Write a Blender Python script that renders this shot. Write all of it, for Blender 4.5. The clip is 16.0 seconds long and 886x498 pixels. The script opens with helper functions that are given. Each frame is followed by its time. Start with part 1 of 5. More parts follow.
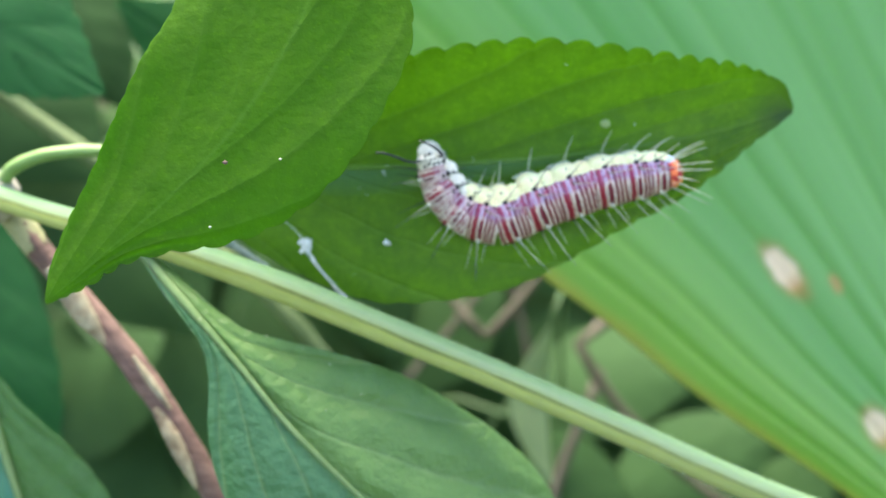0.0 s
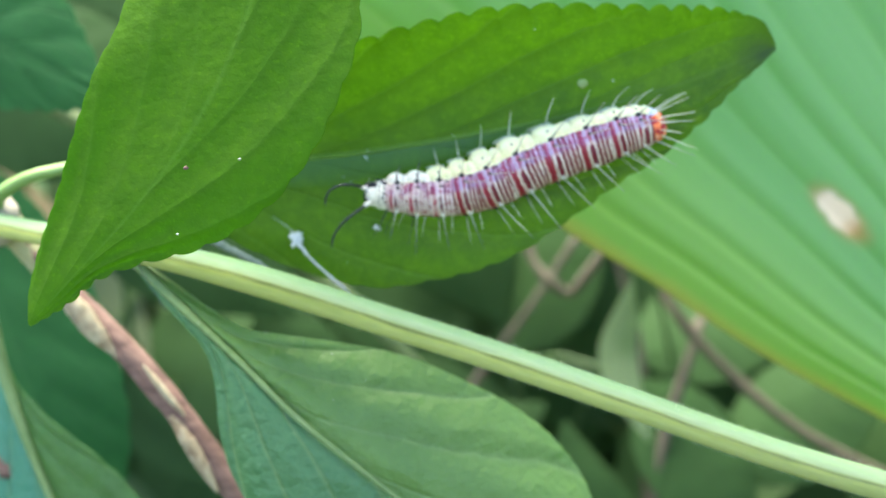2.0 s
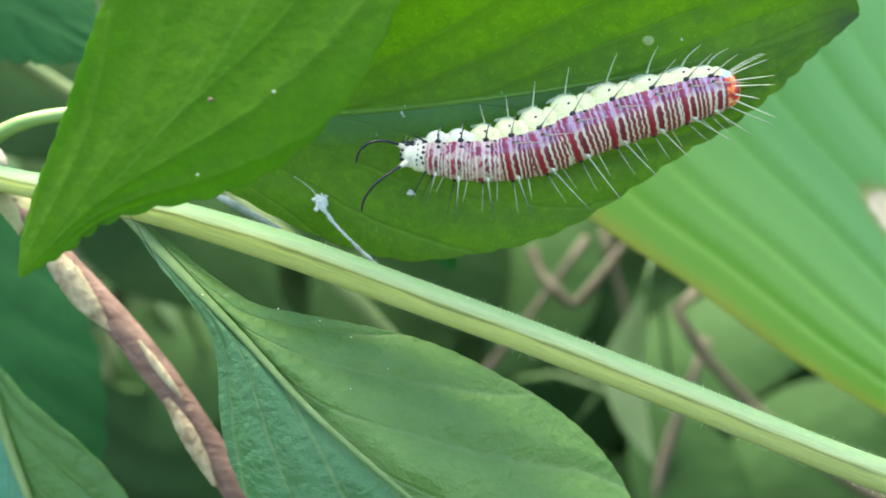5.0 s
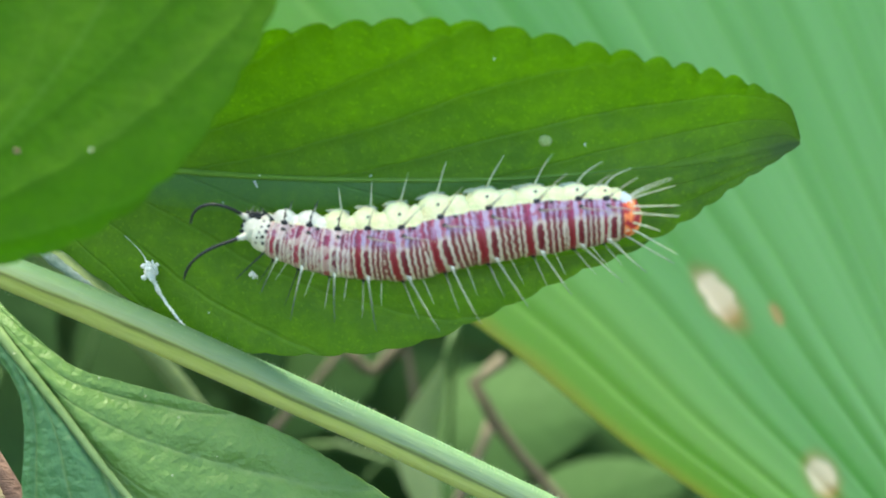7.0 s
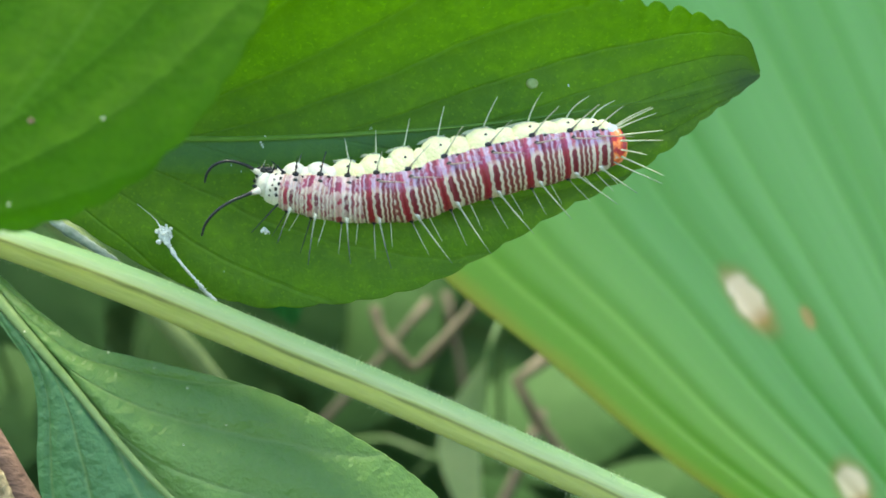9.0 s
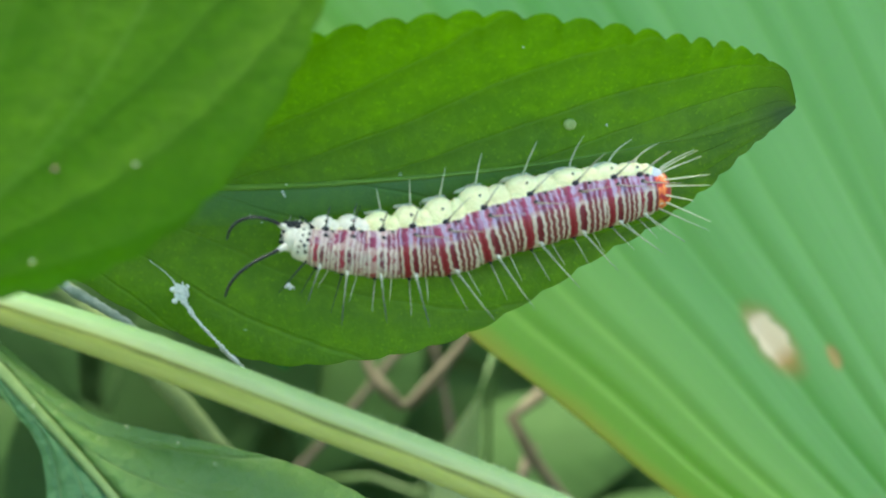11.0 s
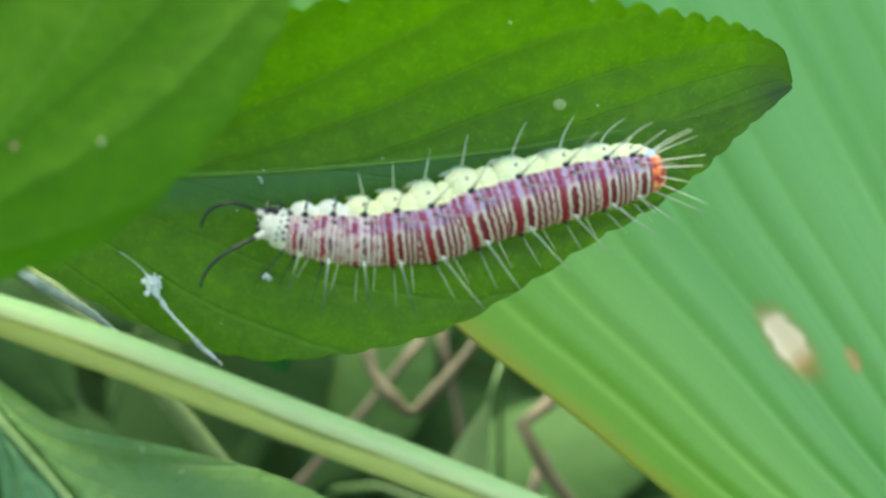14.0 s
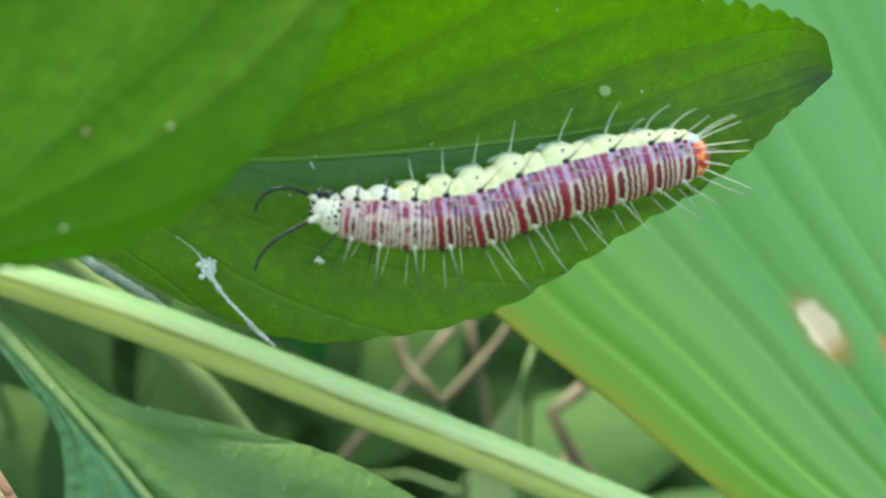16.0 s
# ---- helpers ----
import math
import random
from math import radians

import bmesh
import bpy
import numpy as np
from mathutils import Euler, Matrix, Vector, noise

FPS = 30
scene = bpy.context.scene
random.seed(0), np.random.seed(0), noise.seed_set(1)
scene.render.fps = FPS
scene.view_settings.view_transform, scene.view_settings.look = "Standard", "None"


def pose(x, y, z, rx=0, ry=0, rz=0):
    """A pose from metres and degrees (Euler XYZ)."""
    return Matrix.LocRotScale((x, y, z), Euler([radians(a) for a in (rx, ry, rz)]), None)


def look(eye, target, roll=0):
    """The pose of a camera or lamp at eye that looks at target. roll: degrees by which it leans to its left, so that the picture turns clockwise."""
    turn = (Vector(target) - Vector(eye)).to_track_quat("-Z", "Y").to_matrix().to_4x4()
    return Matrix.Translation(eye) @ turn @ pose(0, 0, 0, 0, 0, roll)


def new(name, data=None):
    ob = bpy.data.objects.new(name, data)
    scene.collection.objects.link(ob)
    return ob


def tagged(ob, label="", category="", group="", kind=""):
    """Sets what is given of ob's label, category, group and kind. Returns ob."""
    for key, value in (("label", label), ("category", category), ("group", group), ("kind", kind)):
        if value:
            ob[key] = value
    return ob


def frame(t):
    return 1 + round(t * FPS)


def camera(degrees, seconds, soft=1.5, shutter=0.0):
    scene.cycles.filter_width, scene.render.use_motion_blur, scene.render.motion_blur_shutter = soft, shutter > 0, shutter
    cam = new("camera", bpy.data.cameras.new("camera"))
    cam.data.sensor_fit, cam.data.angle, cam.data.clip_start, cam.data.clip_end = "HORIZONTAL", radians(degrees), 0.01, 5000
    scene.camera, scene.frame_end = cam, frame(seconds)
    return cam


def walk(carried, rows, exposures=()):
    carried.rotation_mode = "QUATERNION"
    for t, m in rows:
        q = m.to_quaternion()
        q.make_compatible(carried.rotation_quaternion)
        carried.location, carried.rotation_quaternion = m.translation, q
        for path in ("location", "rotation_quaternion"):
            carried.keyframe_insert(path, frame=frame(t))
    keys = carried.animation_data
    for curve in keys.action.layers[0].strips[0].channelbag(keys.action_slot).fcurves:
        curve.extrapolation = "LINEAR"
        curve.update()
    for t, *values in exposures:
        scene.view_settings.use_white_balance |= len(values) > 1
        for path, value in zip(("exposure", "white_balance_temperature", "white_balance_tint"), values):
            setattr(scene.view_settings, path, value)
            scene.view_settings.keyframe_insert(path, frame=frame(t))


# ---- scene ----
# The place is laid out in a space of its own, in millimetres: x to the right, y up, z towards the viewer;
# BASE puts it 0.55 m above the ground, seen at 20 degrees from above.
MM = 0.001
BASE = Matrix.Translation((0, 0, 0.55)) @ Matrix(((1, 0, 0, 0), (0, math.sin(radians(20)), -math.cos(radians(20)), 0),
                                                  (0, math.cos(radians(20)), math.sin(radians(20)), 0), (0, 0, 0, 1)))


def at(x, y, z, rx=0, ry=0, rz=0):
    """A pose in the layout's space, in millimetres and degrees."""
    return BASE @ pose(x * MM, y * MM, z * MM, rx, ry, rz)


# ---- camera ----
CAMERA_ROWS = [
    (0, -16.83, -4.43, 174.16, -0.275, -1.261, 0.382),
    (0.5, 5.08, 12.00, 166.66, -4.253, 4.747, -5.055),
    (1, 13.83, 5.40, 160.75, -5.146, 6.477, -6.992),
    (1.5, 11.08, 2.46, 166.95, -3.835, 6.583, -5.610),
    (2, 7.72, 0.89, 167.32, -3.224, 6.417, -4.791),
    (2.5, 3.94, -0.84, 166.28, -2.775, 5.833, -3.973),
    (3, 4.85, -1.96, 165.19, -2.424, 6.460, -3.574),
    (5.5, -5.61, -5.91, 146.22, -0.592, 2.625, -1.046),
    (6, -5.02, -3.07, 142.59, 0.215, 0.274, -0.018),
    (6.5, -6.97, -5.36, 141.24, 0.628, -1.789, 0.151),
    (7, -18.73, -7.95, 142.01, 1.495, -6.781, 1.167),
    (7.5, -10.07, -10.38, 141.93, 0.767, -3.481, 2.841),
    (8, -10.58, -9.55, 142.51, 1.166, -3.863, 2.174),
    (10.5, -4.84, -4.37, 135.21, 1.338, -1.068, 2.057),
    (11, -16.85, -3.24, 131.22, 1.775, -5.116, 1.131),
    (11.5, -16.49, -6.08, 126.93, 1.566, -4.556, 0.888),
    (12, -17.15, -2.67, 121.20, 2.183, -7.079, -0.253),
    (12.5, -10.77, 1.41, 117.08, 1.342, -5.782, 0.409),
    (13, -10.19, -1.28, 119.03, 1.744, -4.457, 0.713),
    (13.5, -12.78, -4.42, 121.77, 1.924, -4.262, 1.330),
    (14, -12.52, -4.45, 123.50, 2.193, -3.994, 1.076),
    (14.5, -13.07, -5.27, 124.25, 2.307, -4.226, 1.308),
    (15, -12.97, -6.78, 123.28, 2.164, -3.801, 1.553),
    (15.5, -13.78, -4.49, 124.47, 1.928, -3.347, 1.580),
    (16, -15.76, -5.54, 125.86, 1.978, -3.393, 1.111),
]
cam = camera(36.00, 16.0, soft=1.6)
walk(cam, [(t, at(x, y, z, rx, ry, rz)) for t, x, y, z, rx, ry, rz in CAMERA_ROWS],
     exposures=[(0.0, 2.09, 7100, 10), (1.0, 2.17, 7100, 9), (3.0, 2.20, 7200, 7), (8.0, 2.03, 7800, -2), (10.5, 1.98, 8000, -4), (11.5, 2.03, 8200, -6), (16.0, 2.04, 8200, -6)])
cam.data.dof.use_dof = True
cam.data.dof.focus_distance = 0.140
cam.data.dof.aperture_fstop = 21.5

# ---- light ----
SUN_ELEVATION, SUN_AZIMUTH = 66, 335
world = bpy.data.worlds.new("world")
scene.world = world
world.use_nodes = True
sky = world.node_tree.nodes.new("ShaderNodeTexSky")
sky.sky_type = "NISHITA"
sky.sun_disc = False
sky.sun_elevation, sky.sun_rotation = radians(SUN_ELEVATION), radians(SUN_AZIMUTH)
world.node_tree.links.new(sky.outputs[0], world.node_tree.nodes["Background"].inputs[0])
world.node_tree.nodes["Background"].inputs[1].default_value = 0.15
sun = new("sun", bpy.data.lights.new("sun", "SUN"))
sun.data.energy, sun.data.angle, sun.data.color = 4.5, radians(50), (1.0, 0.96, 0.86)
_e, _a = radians(SUN_ELEVATION), radians(SUN_AZIMUTH)
_from = Vector((math.sin(_a) * math.cos(_e), math.cos(_a) * math.cos(_e), math.sin(_e)))
sun.matrix_world = look(_from * 3, (0, 0, 0))


# ---- materials ----
class Mat:
    """A small wrapper for building node materials."""

    def __init__(self, name):
        self.m = bpy.data.materials.new(name)
        self.m.use_nodes = True
        self.t = self.m.node_tree
        self.out = self.t.nodes["Material Output"]
        self.p = self.t.nodes["Principled BSDF"]

    def n(self, kind, **inputs):
        node = self.t.nodes.new("ShaderNode" + kind)
        for key, value in inputs.items():
            self.put(node, int(key[1:]) if key[0] == "i" and key[1:].isdigit() else key, value)
        return node

    def put(self, node, key, value):
        slot = node.inputs[key]
        if isinstance(value, bpy.types.NodeSocket):
            self.t.links.new(value, slot)
        else:
            slot.default_value = value

    def math(self, op, a, b=0.0, clamp=False):
        node = self.t.nodes.new("ShaderNodeMath")
        node.operation, node.use_clamp = op, clamp
        self.put(node, 0, a), self.put(node, 1, b)
        return node.outputs[0]

    def mix(self, f, a, b):
        node = self.t.nodes.new("ShaderNodeMix")
        node.data_type = "RGBA"
        self.put(node, 0, f), self.put(node, 6, a), self.put(node, 7, b)
        return node.outputs[2]

    def noise(self, scale, detail=4.0, rough=0.6, vec=None, dist=0.0):
        node = self.t.nodes.new("ShaderNodeTexNoise")
        for key, value in (("Scale", scale), ("Detail", detail), ("Roughness", rough), ("Distortion", dist)):
            node.inputs[key].default_value = value
        self.put(node, "Vector", vec if vec is not None else self.coord("Object"))
        return node.outputs[0]

    def coord(self, which):
        if not hasattr(self, "tc"):
            self.tc = self.t.nodes.new("ShaderNodeTexCoord")
        return self.tc.outputs[which]

    def ramp(self, f, stops, mode="LINEAR"):
        node = self.t.nodes.new("ShaderNodeValToRGB")
        cr = node.color_ramp
        cr.interpolation = mode
        while len(cr.elements) < len(stops):
            cr.elements.new(0.5)
        for el, (pos, col) in zip(cr.elements, stops):
            el.position, el.color = pos, (*col, 1) if len(col) == 3 else col
        self.put(node, 0, f)
        return node.outputs[0]

    def xyz(self, vec):
        node = self.t.nodes.new("ShaderNodeSeparateXYZ")
        self.put(node, 0, vec)
        return node.outputs

    def bump(self, height, strength, dist):
        node = self.t.nodes.new("ShaderNodeBump")
        node.inputs["Strength"].default_value, node.inputs["Distance"].default_value = strength, dist
        self.put(node, "Height", height)
        self.put(self.p, "Normal", node.outputs[0])
        return node.outputs[0]


def rgb(*c):
    return (*c, 1.0)


def leaf_material(name, dark, light, vein, through_light, veins=9, slant=0.42, gloss=0.45, sheen=0.5, edge=None, share=0.45, vein_width=0.05, net_depth=0.12, tip=None, vein_mix=0.35, puff=0.0, sunk=0.8, half=None, blots=0.2, midrib_sheen=None, vein_shade=0.0):
    """Leaf tissue: mottled blade, paler veins by the blade's own u, v map, gloss, and light that passes through."""
    m = Mat(name)
    u, v, _ = m.xyz(m.coord("UV"))
    # u runs base to tip, v from 0 to 1 across with the midrib at 0.5
    side = m.math("ABSOLUTE", m.math("SUBTRACT", v, 0.5))
    wob = m.math("MULTIPLY", m.math("SUBTRACT", m.noise(90, 2), 0.5), 0.05)
    along = m.math("ADD", m.math("SUBTRACT", u, m.math("MULTIPLY", m.math("POWER", side, 0.85), slant)), wob)
    cyc = m.math("FRACT", m.math("MULTIPLY", along, float(veins)))
    near = m.math("ABSOLUTE", m.math("SUBTRACT", cyc, 0.5))
    line = m.math("SUBTRACT", 1.0, m.math("DIVIDE", near, vein_width), clamp=True)
    mid = m.math("SUBTRACT", 1.0, m.math("DIVIDE", side, 0.018), clamp=True)
    net = m.t.nodes.new("ShaderNodeTexVoronoi")
    net.feature = "DISTANCE_TO_EDGE"
    m.put(net, "Vector", m.coord("Object")), m.put(net, "Scale", 650.0)
    netline = m.math("SUBTRACT", 1.0, m.math("DIVIDE", net.outputs["Distance"], 0.10), clamp=True)
    big = m.ramp(m.noise(120, 3), [(0.35, (0, 0, 0)), (0.7, (1, 1, 1))])
    fine = m.noise(1500, 3)
    col = m.mix(m.math("ADD", m.math("MULTIPLY", big, 0.7), m.math("MULTIPLY", fine, 0.3)), rgb(*dark), rgb(*light))
    blot = m.ramp(m.noise(620, 5, 0.7), [(0.42, (0, 0, 0)), (0.72, (1, 1, 1))])
    col = m.mix(m.math("MULTIPLY", blot, blots), col, rgb(*through_light))
    grain = m.ramp(m.noise(2100, 2), [(0.60, (0, 0, 0)), (0.70, (1, 1, 1))])
    col = m.mix(m.math("MULTIPLY", grain, blots * 1.2), col, rgb(*through_light))
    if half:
        # one half of the blade is bluer, with reflected sky painted into its own tone
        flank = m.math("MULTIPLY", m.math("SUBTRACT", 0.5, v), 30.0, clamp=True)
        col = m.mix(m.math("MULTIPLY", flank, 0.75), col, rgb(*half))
    if vein_shade:
        # shading painted into the colour along one side of each side vein, broken by the mottling
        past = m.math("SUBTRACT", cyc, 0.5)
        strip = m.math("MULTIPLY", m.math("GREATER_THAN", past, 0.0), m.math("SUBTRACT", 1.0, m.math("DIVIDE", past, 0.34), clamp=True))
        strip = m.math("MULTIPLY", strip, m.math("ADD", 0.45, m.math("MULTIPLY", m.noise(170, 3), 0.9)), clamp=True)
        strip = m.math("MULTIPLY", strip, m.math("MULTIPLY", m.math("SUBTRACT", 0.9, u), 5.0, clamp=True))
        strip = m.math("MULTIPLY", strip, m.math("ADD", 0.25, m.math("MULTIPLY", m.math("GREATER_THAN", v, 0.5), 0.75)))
        col = m.mix(m.math("MULTIPLY", strip, vein_shade), col, rgb(*(c * 0.62 for c in dark)))
    col = m.mix(m.math("MULTIPLY", netline, 0.10), col, rgb(*vein))
    col = m.mix(m.math("MULTIPLY", line, vein_mix), col, rgb(*vein))
    col = m.mix(m.math("MULTIPLY", mid, 0.7), col, rgb(*vein))
    if midrib_sheen:
        # bluish sky sheen painted along one side of the midrib, wider and softer towards the base
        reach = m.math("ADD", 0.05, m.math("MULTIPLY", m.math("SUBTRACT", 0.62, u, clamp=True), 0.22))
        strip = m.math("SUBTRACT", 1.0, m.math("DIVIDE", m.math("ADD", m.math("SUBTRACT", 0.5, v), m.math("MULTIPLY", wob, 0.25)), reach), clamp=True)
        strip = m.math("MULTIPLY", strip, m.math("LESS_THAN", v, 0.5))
        col = m.mix(m.math("MULTIPLY", m.math("MULTIPLY", m.math("POWER", strip, 0.6), m.math("MULTIPLY", m.math("SUBTRACT", 0.78, u), 4.0, clamp=True)), 0.8), col, rgb(*midrib_sheen))
    if edge:
        rim = m.math("MULTIPLY", m.math("SUBTRACT", side, 0.485), 60.0, clamp=True)
        col = m.mix(rim, col, rgb(*edge))
    if tip:
        end = m.math("MULTIPLY", m.math("SUBTRACT", m.math("ADD", u, m.math("MULTIPLY", m.noise(200, 3), 0.06)), 0.955), 22.0, clamp=True)
        col = m.mix(m.math("MULTIPLY", end, 0.7), col, rgb(*tip))
    m.put(m.p, "Base Color", col)
    m.put(m.p, "Roughness", m.math("ADD", gloss, m.math("MULTIPLY", m.noise(400, 2), 0.2)))
    m.put(m.p, "Specular IOR Level", sheen)
    relief = m.math("SUBTRACT", m.math("MULTIPLY", m.noise(700, 3), 0.6), m.math("MULTIPLY", m.math("ADD", line, m.math("MULTIPLY", netline, net_depth)), sunk))
    if puff:
        relief = m.math("ADD", relief, m.math("ADD", m.math("MULTIPLY", m.noise(260, 2), puff), m.math("MULTIPLY", m.noise(1100, 2), puff * 0.5)))
    normal = m.bump(relief, 0.5, 0.0002)
    tr = m.n("BsdfTranslucent", Color=m.mix(0.65, col, rgb(*through_light)), Normal=normal)
    mx = m.n("MixShader", i0=share, i1=m.p.outputs[0], i2=tr.outputs[0])
    m.put(m.out, "Surface", mx.outputs[0])
    return m.m


def plain(name, a, b, scale=400, rough=0.6, bump=0.3, dist=0.0002, spec=0.4, stretch=None, sss=0.0):
    """Two-tone mottled surface with fine relief."""
    m = Mat(name)
    vec = m.coord("Object")
    if stretch:
        mp = m.n("Mapping", Vector=vec)
        mp.inputs["Scale"].default_value = stretch
        vec = mp.outputs[0]
    f = m.math("ADD", m.math("MULTIPLY", m.noise(scale * 0.2, 3, vec=vec), 0.6), m.math("MULTIPLY", m.noise(scale, 4, vec=vec), 0.4))
    m.put(m.p, "Base Color", m.ramp(f, [(0.38, a), (0.62, b)]))
    m.put(m.p, "Roughness", rough)
    m.put(m.p, "Specular IOR Level", spec)
    if sss:
        m.put(m.p, "Subsurface Weight", sss)
        m.put(m.p, "Subsurface Radius", (0.001, 0.0006, 0.0004))
    m.bump(m.noise(scale * 2, 3, vec=vec), bump, dist)
    return m.m


M_LEAF = leaf_material("toothed_leaf_tissue", (0.050, 0.142, 0.013), (0.104, 0.225, 0.020), (0.15, 0.28, 0.05), (0.24, 0.45, 0.022), veins=5.5, slant=1.0, gloss=0.5, sheen=0.35, share=0.48, tip=(0.05, 0.08, 0.045), vein_mix=0.35, sunk=1.0, puff=1.2, vein_width=0.06, blots=0.42, midrib_sheen=(0.085, 0.20, 0.125), vein_shade=0.75)
M_FRONT = leaf_material("young_leaf_tissue", (0.057, 0.162, 0.013), (0.080, 0.20, 0.017), (0.125, 0.27, 0.04), (0.20, 0.45, 0.018), veins=3.5, slant=-1.3, gloss=0.6, sheen=0.15, share=0.58, net_depth=0.05, vein_mix=0.2, vein_width=0.11, sunk=-0.25, blots=0.25, puff=2.2, vein_shade=0.4)
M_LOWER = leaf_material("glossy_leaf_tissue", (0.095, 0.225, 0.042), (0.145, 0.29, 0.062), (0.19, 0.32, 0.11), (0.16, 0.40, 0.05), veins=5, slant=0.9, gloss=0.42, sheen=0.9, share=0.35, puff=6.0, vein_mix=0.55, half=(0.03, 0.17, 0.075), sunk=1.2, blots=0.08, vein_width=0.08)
M_SIDE = leaf_material("sky_sheen_leaf_tissue", (0.045, 0.14, 0.02), (0.06, 0.19, 0.03), (0.2, 0.36, 0.14), (0.10, 0.36, 0.04), veins=5, slant=0.9, gloss=0.36, sheen=0.7, share=0.3, puff=4.0, vein_mix=0.4, half=(0.04, 0.25, 0.20), sunk=1.6, blots=0.05)
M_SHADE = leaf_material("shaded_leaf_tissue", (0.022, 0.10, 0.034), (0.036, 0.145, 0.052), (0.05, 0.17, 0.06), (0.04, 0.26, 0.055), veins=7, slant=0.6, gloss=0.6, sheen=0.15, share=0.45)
# shade deep behind is put into this darker, duller leaf colour
M_DEEP = leaf_material("deep_shade_leaf_tissue", (0.036, 0.080, 0.028), (0.047, 0.105, 0.036), (0.051, 0.112, 0.041), (0.055, 0.155, 0.038), veins=7, slant=0.6, gloss=0.6, sheen=0.1, share=0.3)
M_STEM = plain("green_stem", (0.15, 0.27, 0.07), (0.23, 0.36, 0.12), 900, 0.5, 0.25, stretch=(0.2, 1, 1), sss=0.2)
M_RIB = plain("pale_midrib", (0.115, 0.20, 0.065), (0.175, 0.265, 0.105), 900, 0.5, 0.2)
M_MIDRIB = plain("leaf_midrib", (0.085, 0.20, 0.022), (0.125, 0.26, 0.035), 900, 0.5, 0.2)
M_CREAM = plain("cream_skin", (0.68, 0.68, 0.38), (0.86, 0.85, 0.58), 1500, 0.5, 0.9, sss=0.3)
M_BLACK = plain("black_spine", (0.008, 0.010, 0.014), (0.03, 0.035, 0.045), 2500, 0.35, 0.2)
M_PALE = plain("pale_spine", (0.42, 0.47, 0.32), (0.58, 0.62, 0.46), 2500, 0.4, 0.2, sss=0.2)
M_BLISTER = plain("pale_blister", (0.24, 0.34, 0.12), (0.36, 0.45, 0.20), 1500, 0.6, 0.4, sss=0.2)
M_FUZZ = plain("stem_hair", (0.22, 0.30, 0.16), (0.32, 0.40, 0.24), 2500, 0.6, 0.2)
M_BARK = plain("brown_bark", (0.09, 0.050, 0.04), (0.25, 0.150, 0.122), 700, 0.75, 0.6, 0.0005, stretch=(0.35, 1, 1))
M_BARK_GREY = plain("grey_brown_bark", (0.10, 0.07, 0.045), (0.24, 0.19, 0.12), 700, 0.85, 0.9, stretch=(0.3, 1, 1))
M_WHITE = plain("white_silk", (0.60, 0.66, 0.68), (0.80, 0.84, 0.86), 3000, 0.8, 0.8)
M_STRIP = plain("grey_papery_strip", (0.14, 0.20, 0.17), (0.34, 0.40, 0.38), 900, 0.6, 0.8)
M_DRY = plain("dry_twig", (0.052, 0.046, 0.030), (0.095, 0.082, 0.056), 500, 0.8, 0.5, stretch=(1, 1, 0.3))
M_DRY_DEEP = plain("shaded_twig", (0.06, 0.05, 0.038), (0.11, 0.09, 0.07), 500, 0.85, 0.5, stretch=(1, 1, 0.3))
M_SOIL = plain("soil", (0.018, 0.022, 0.010), (0.05, 0.045, 0.022), 60, 0.95, 0.8, 0.01)



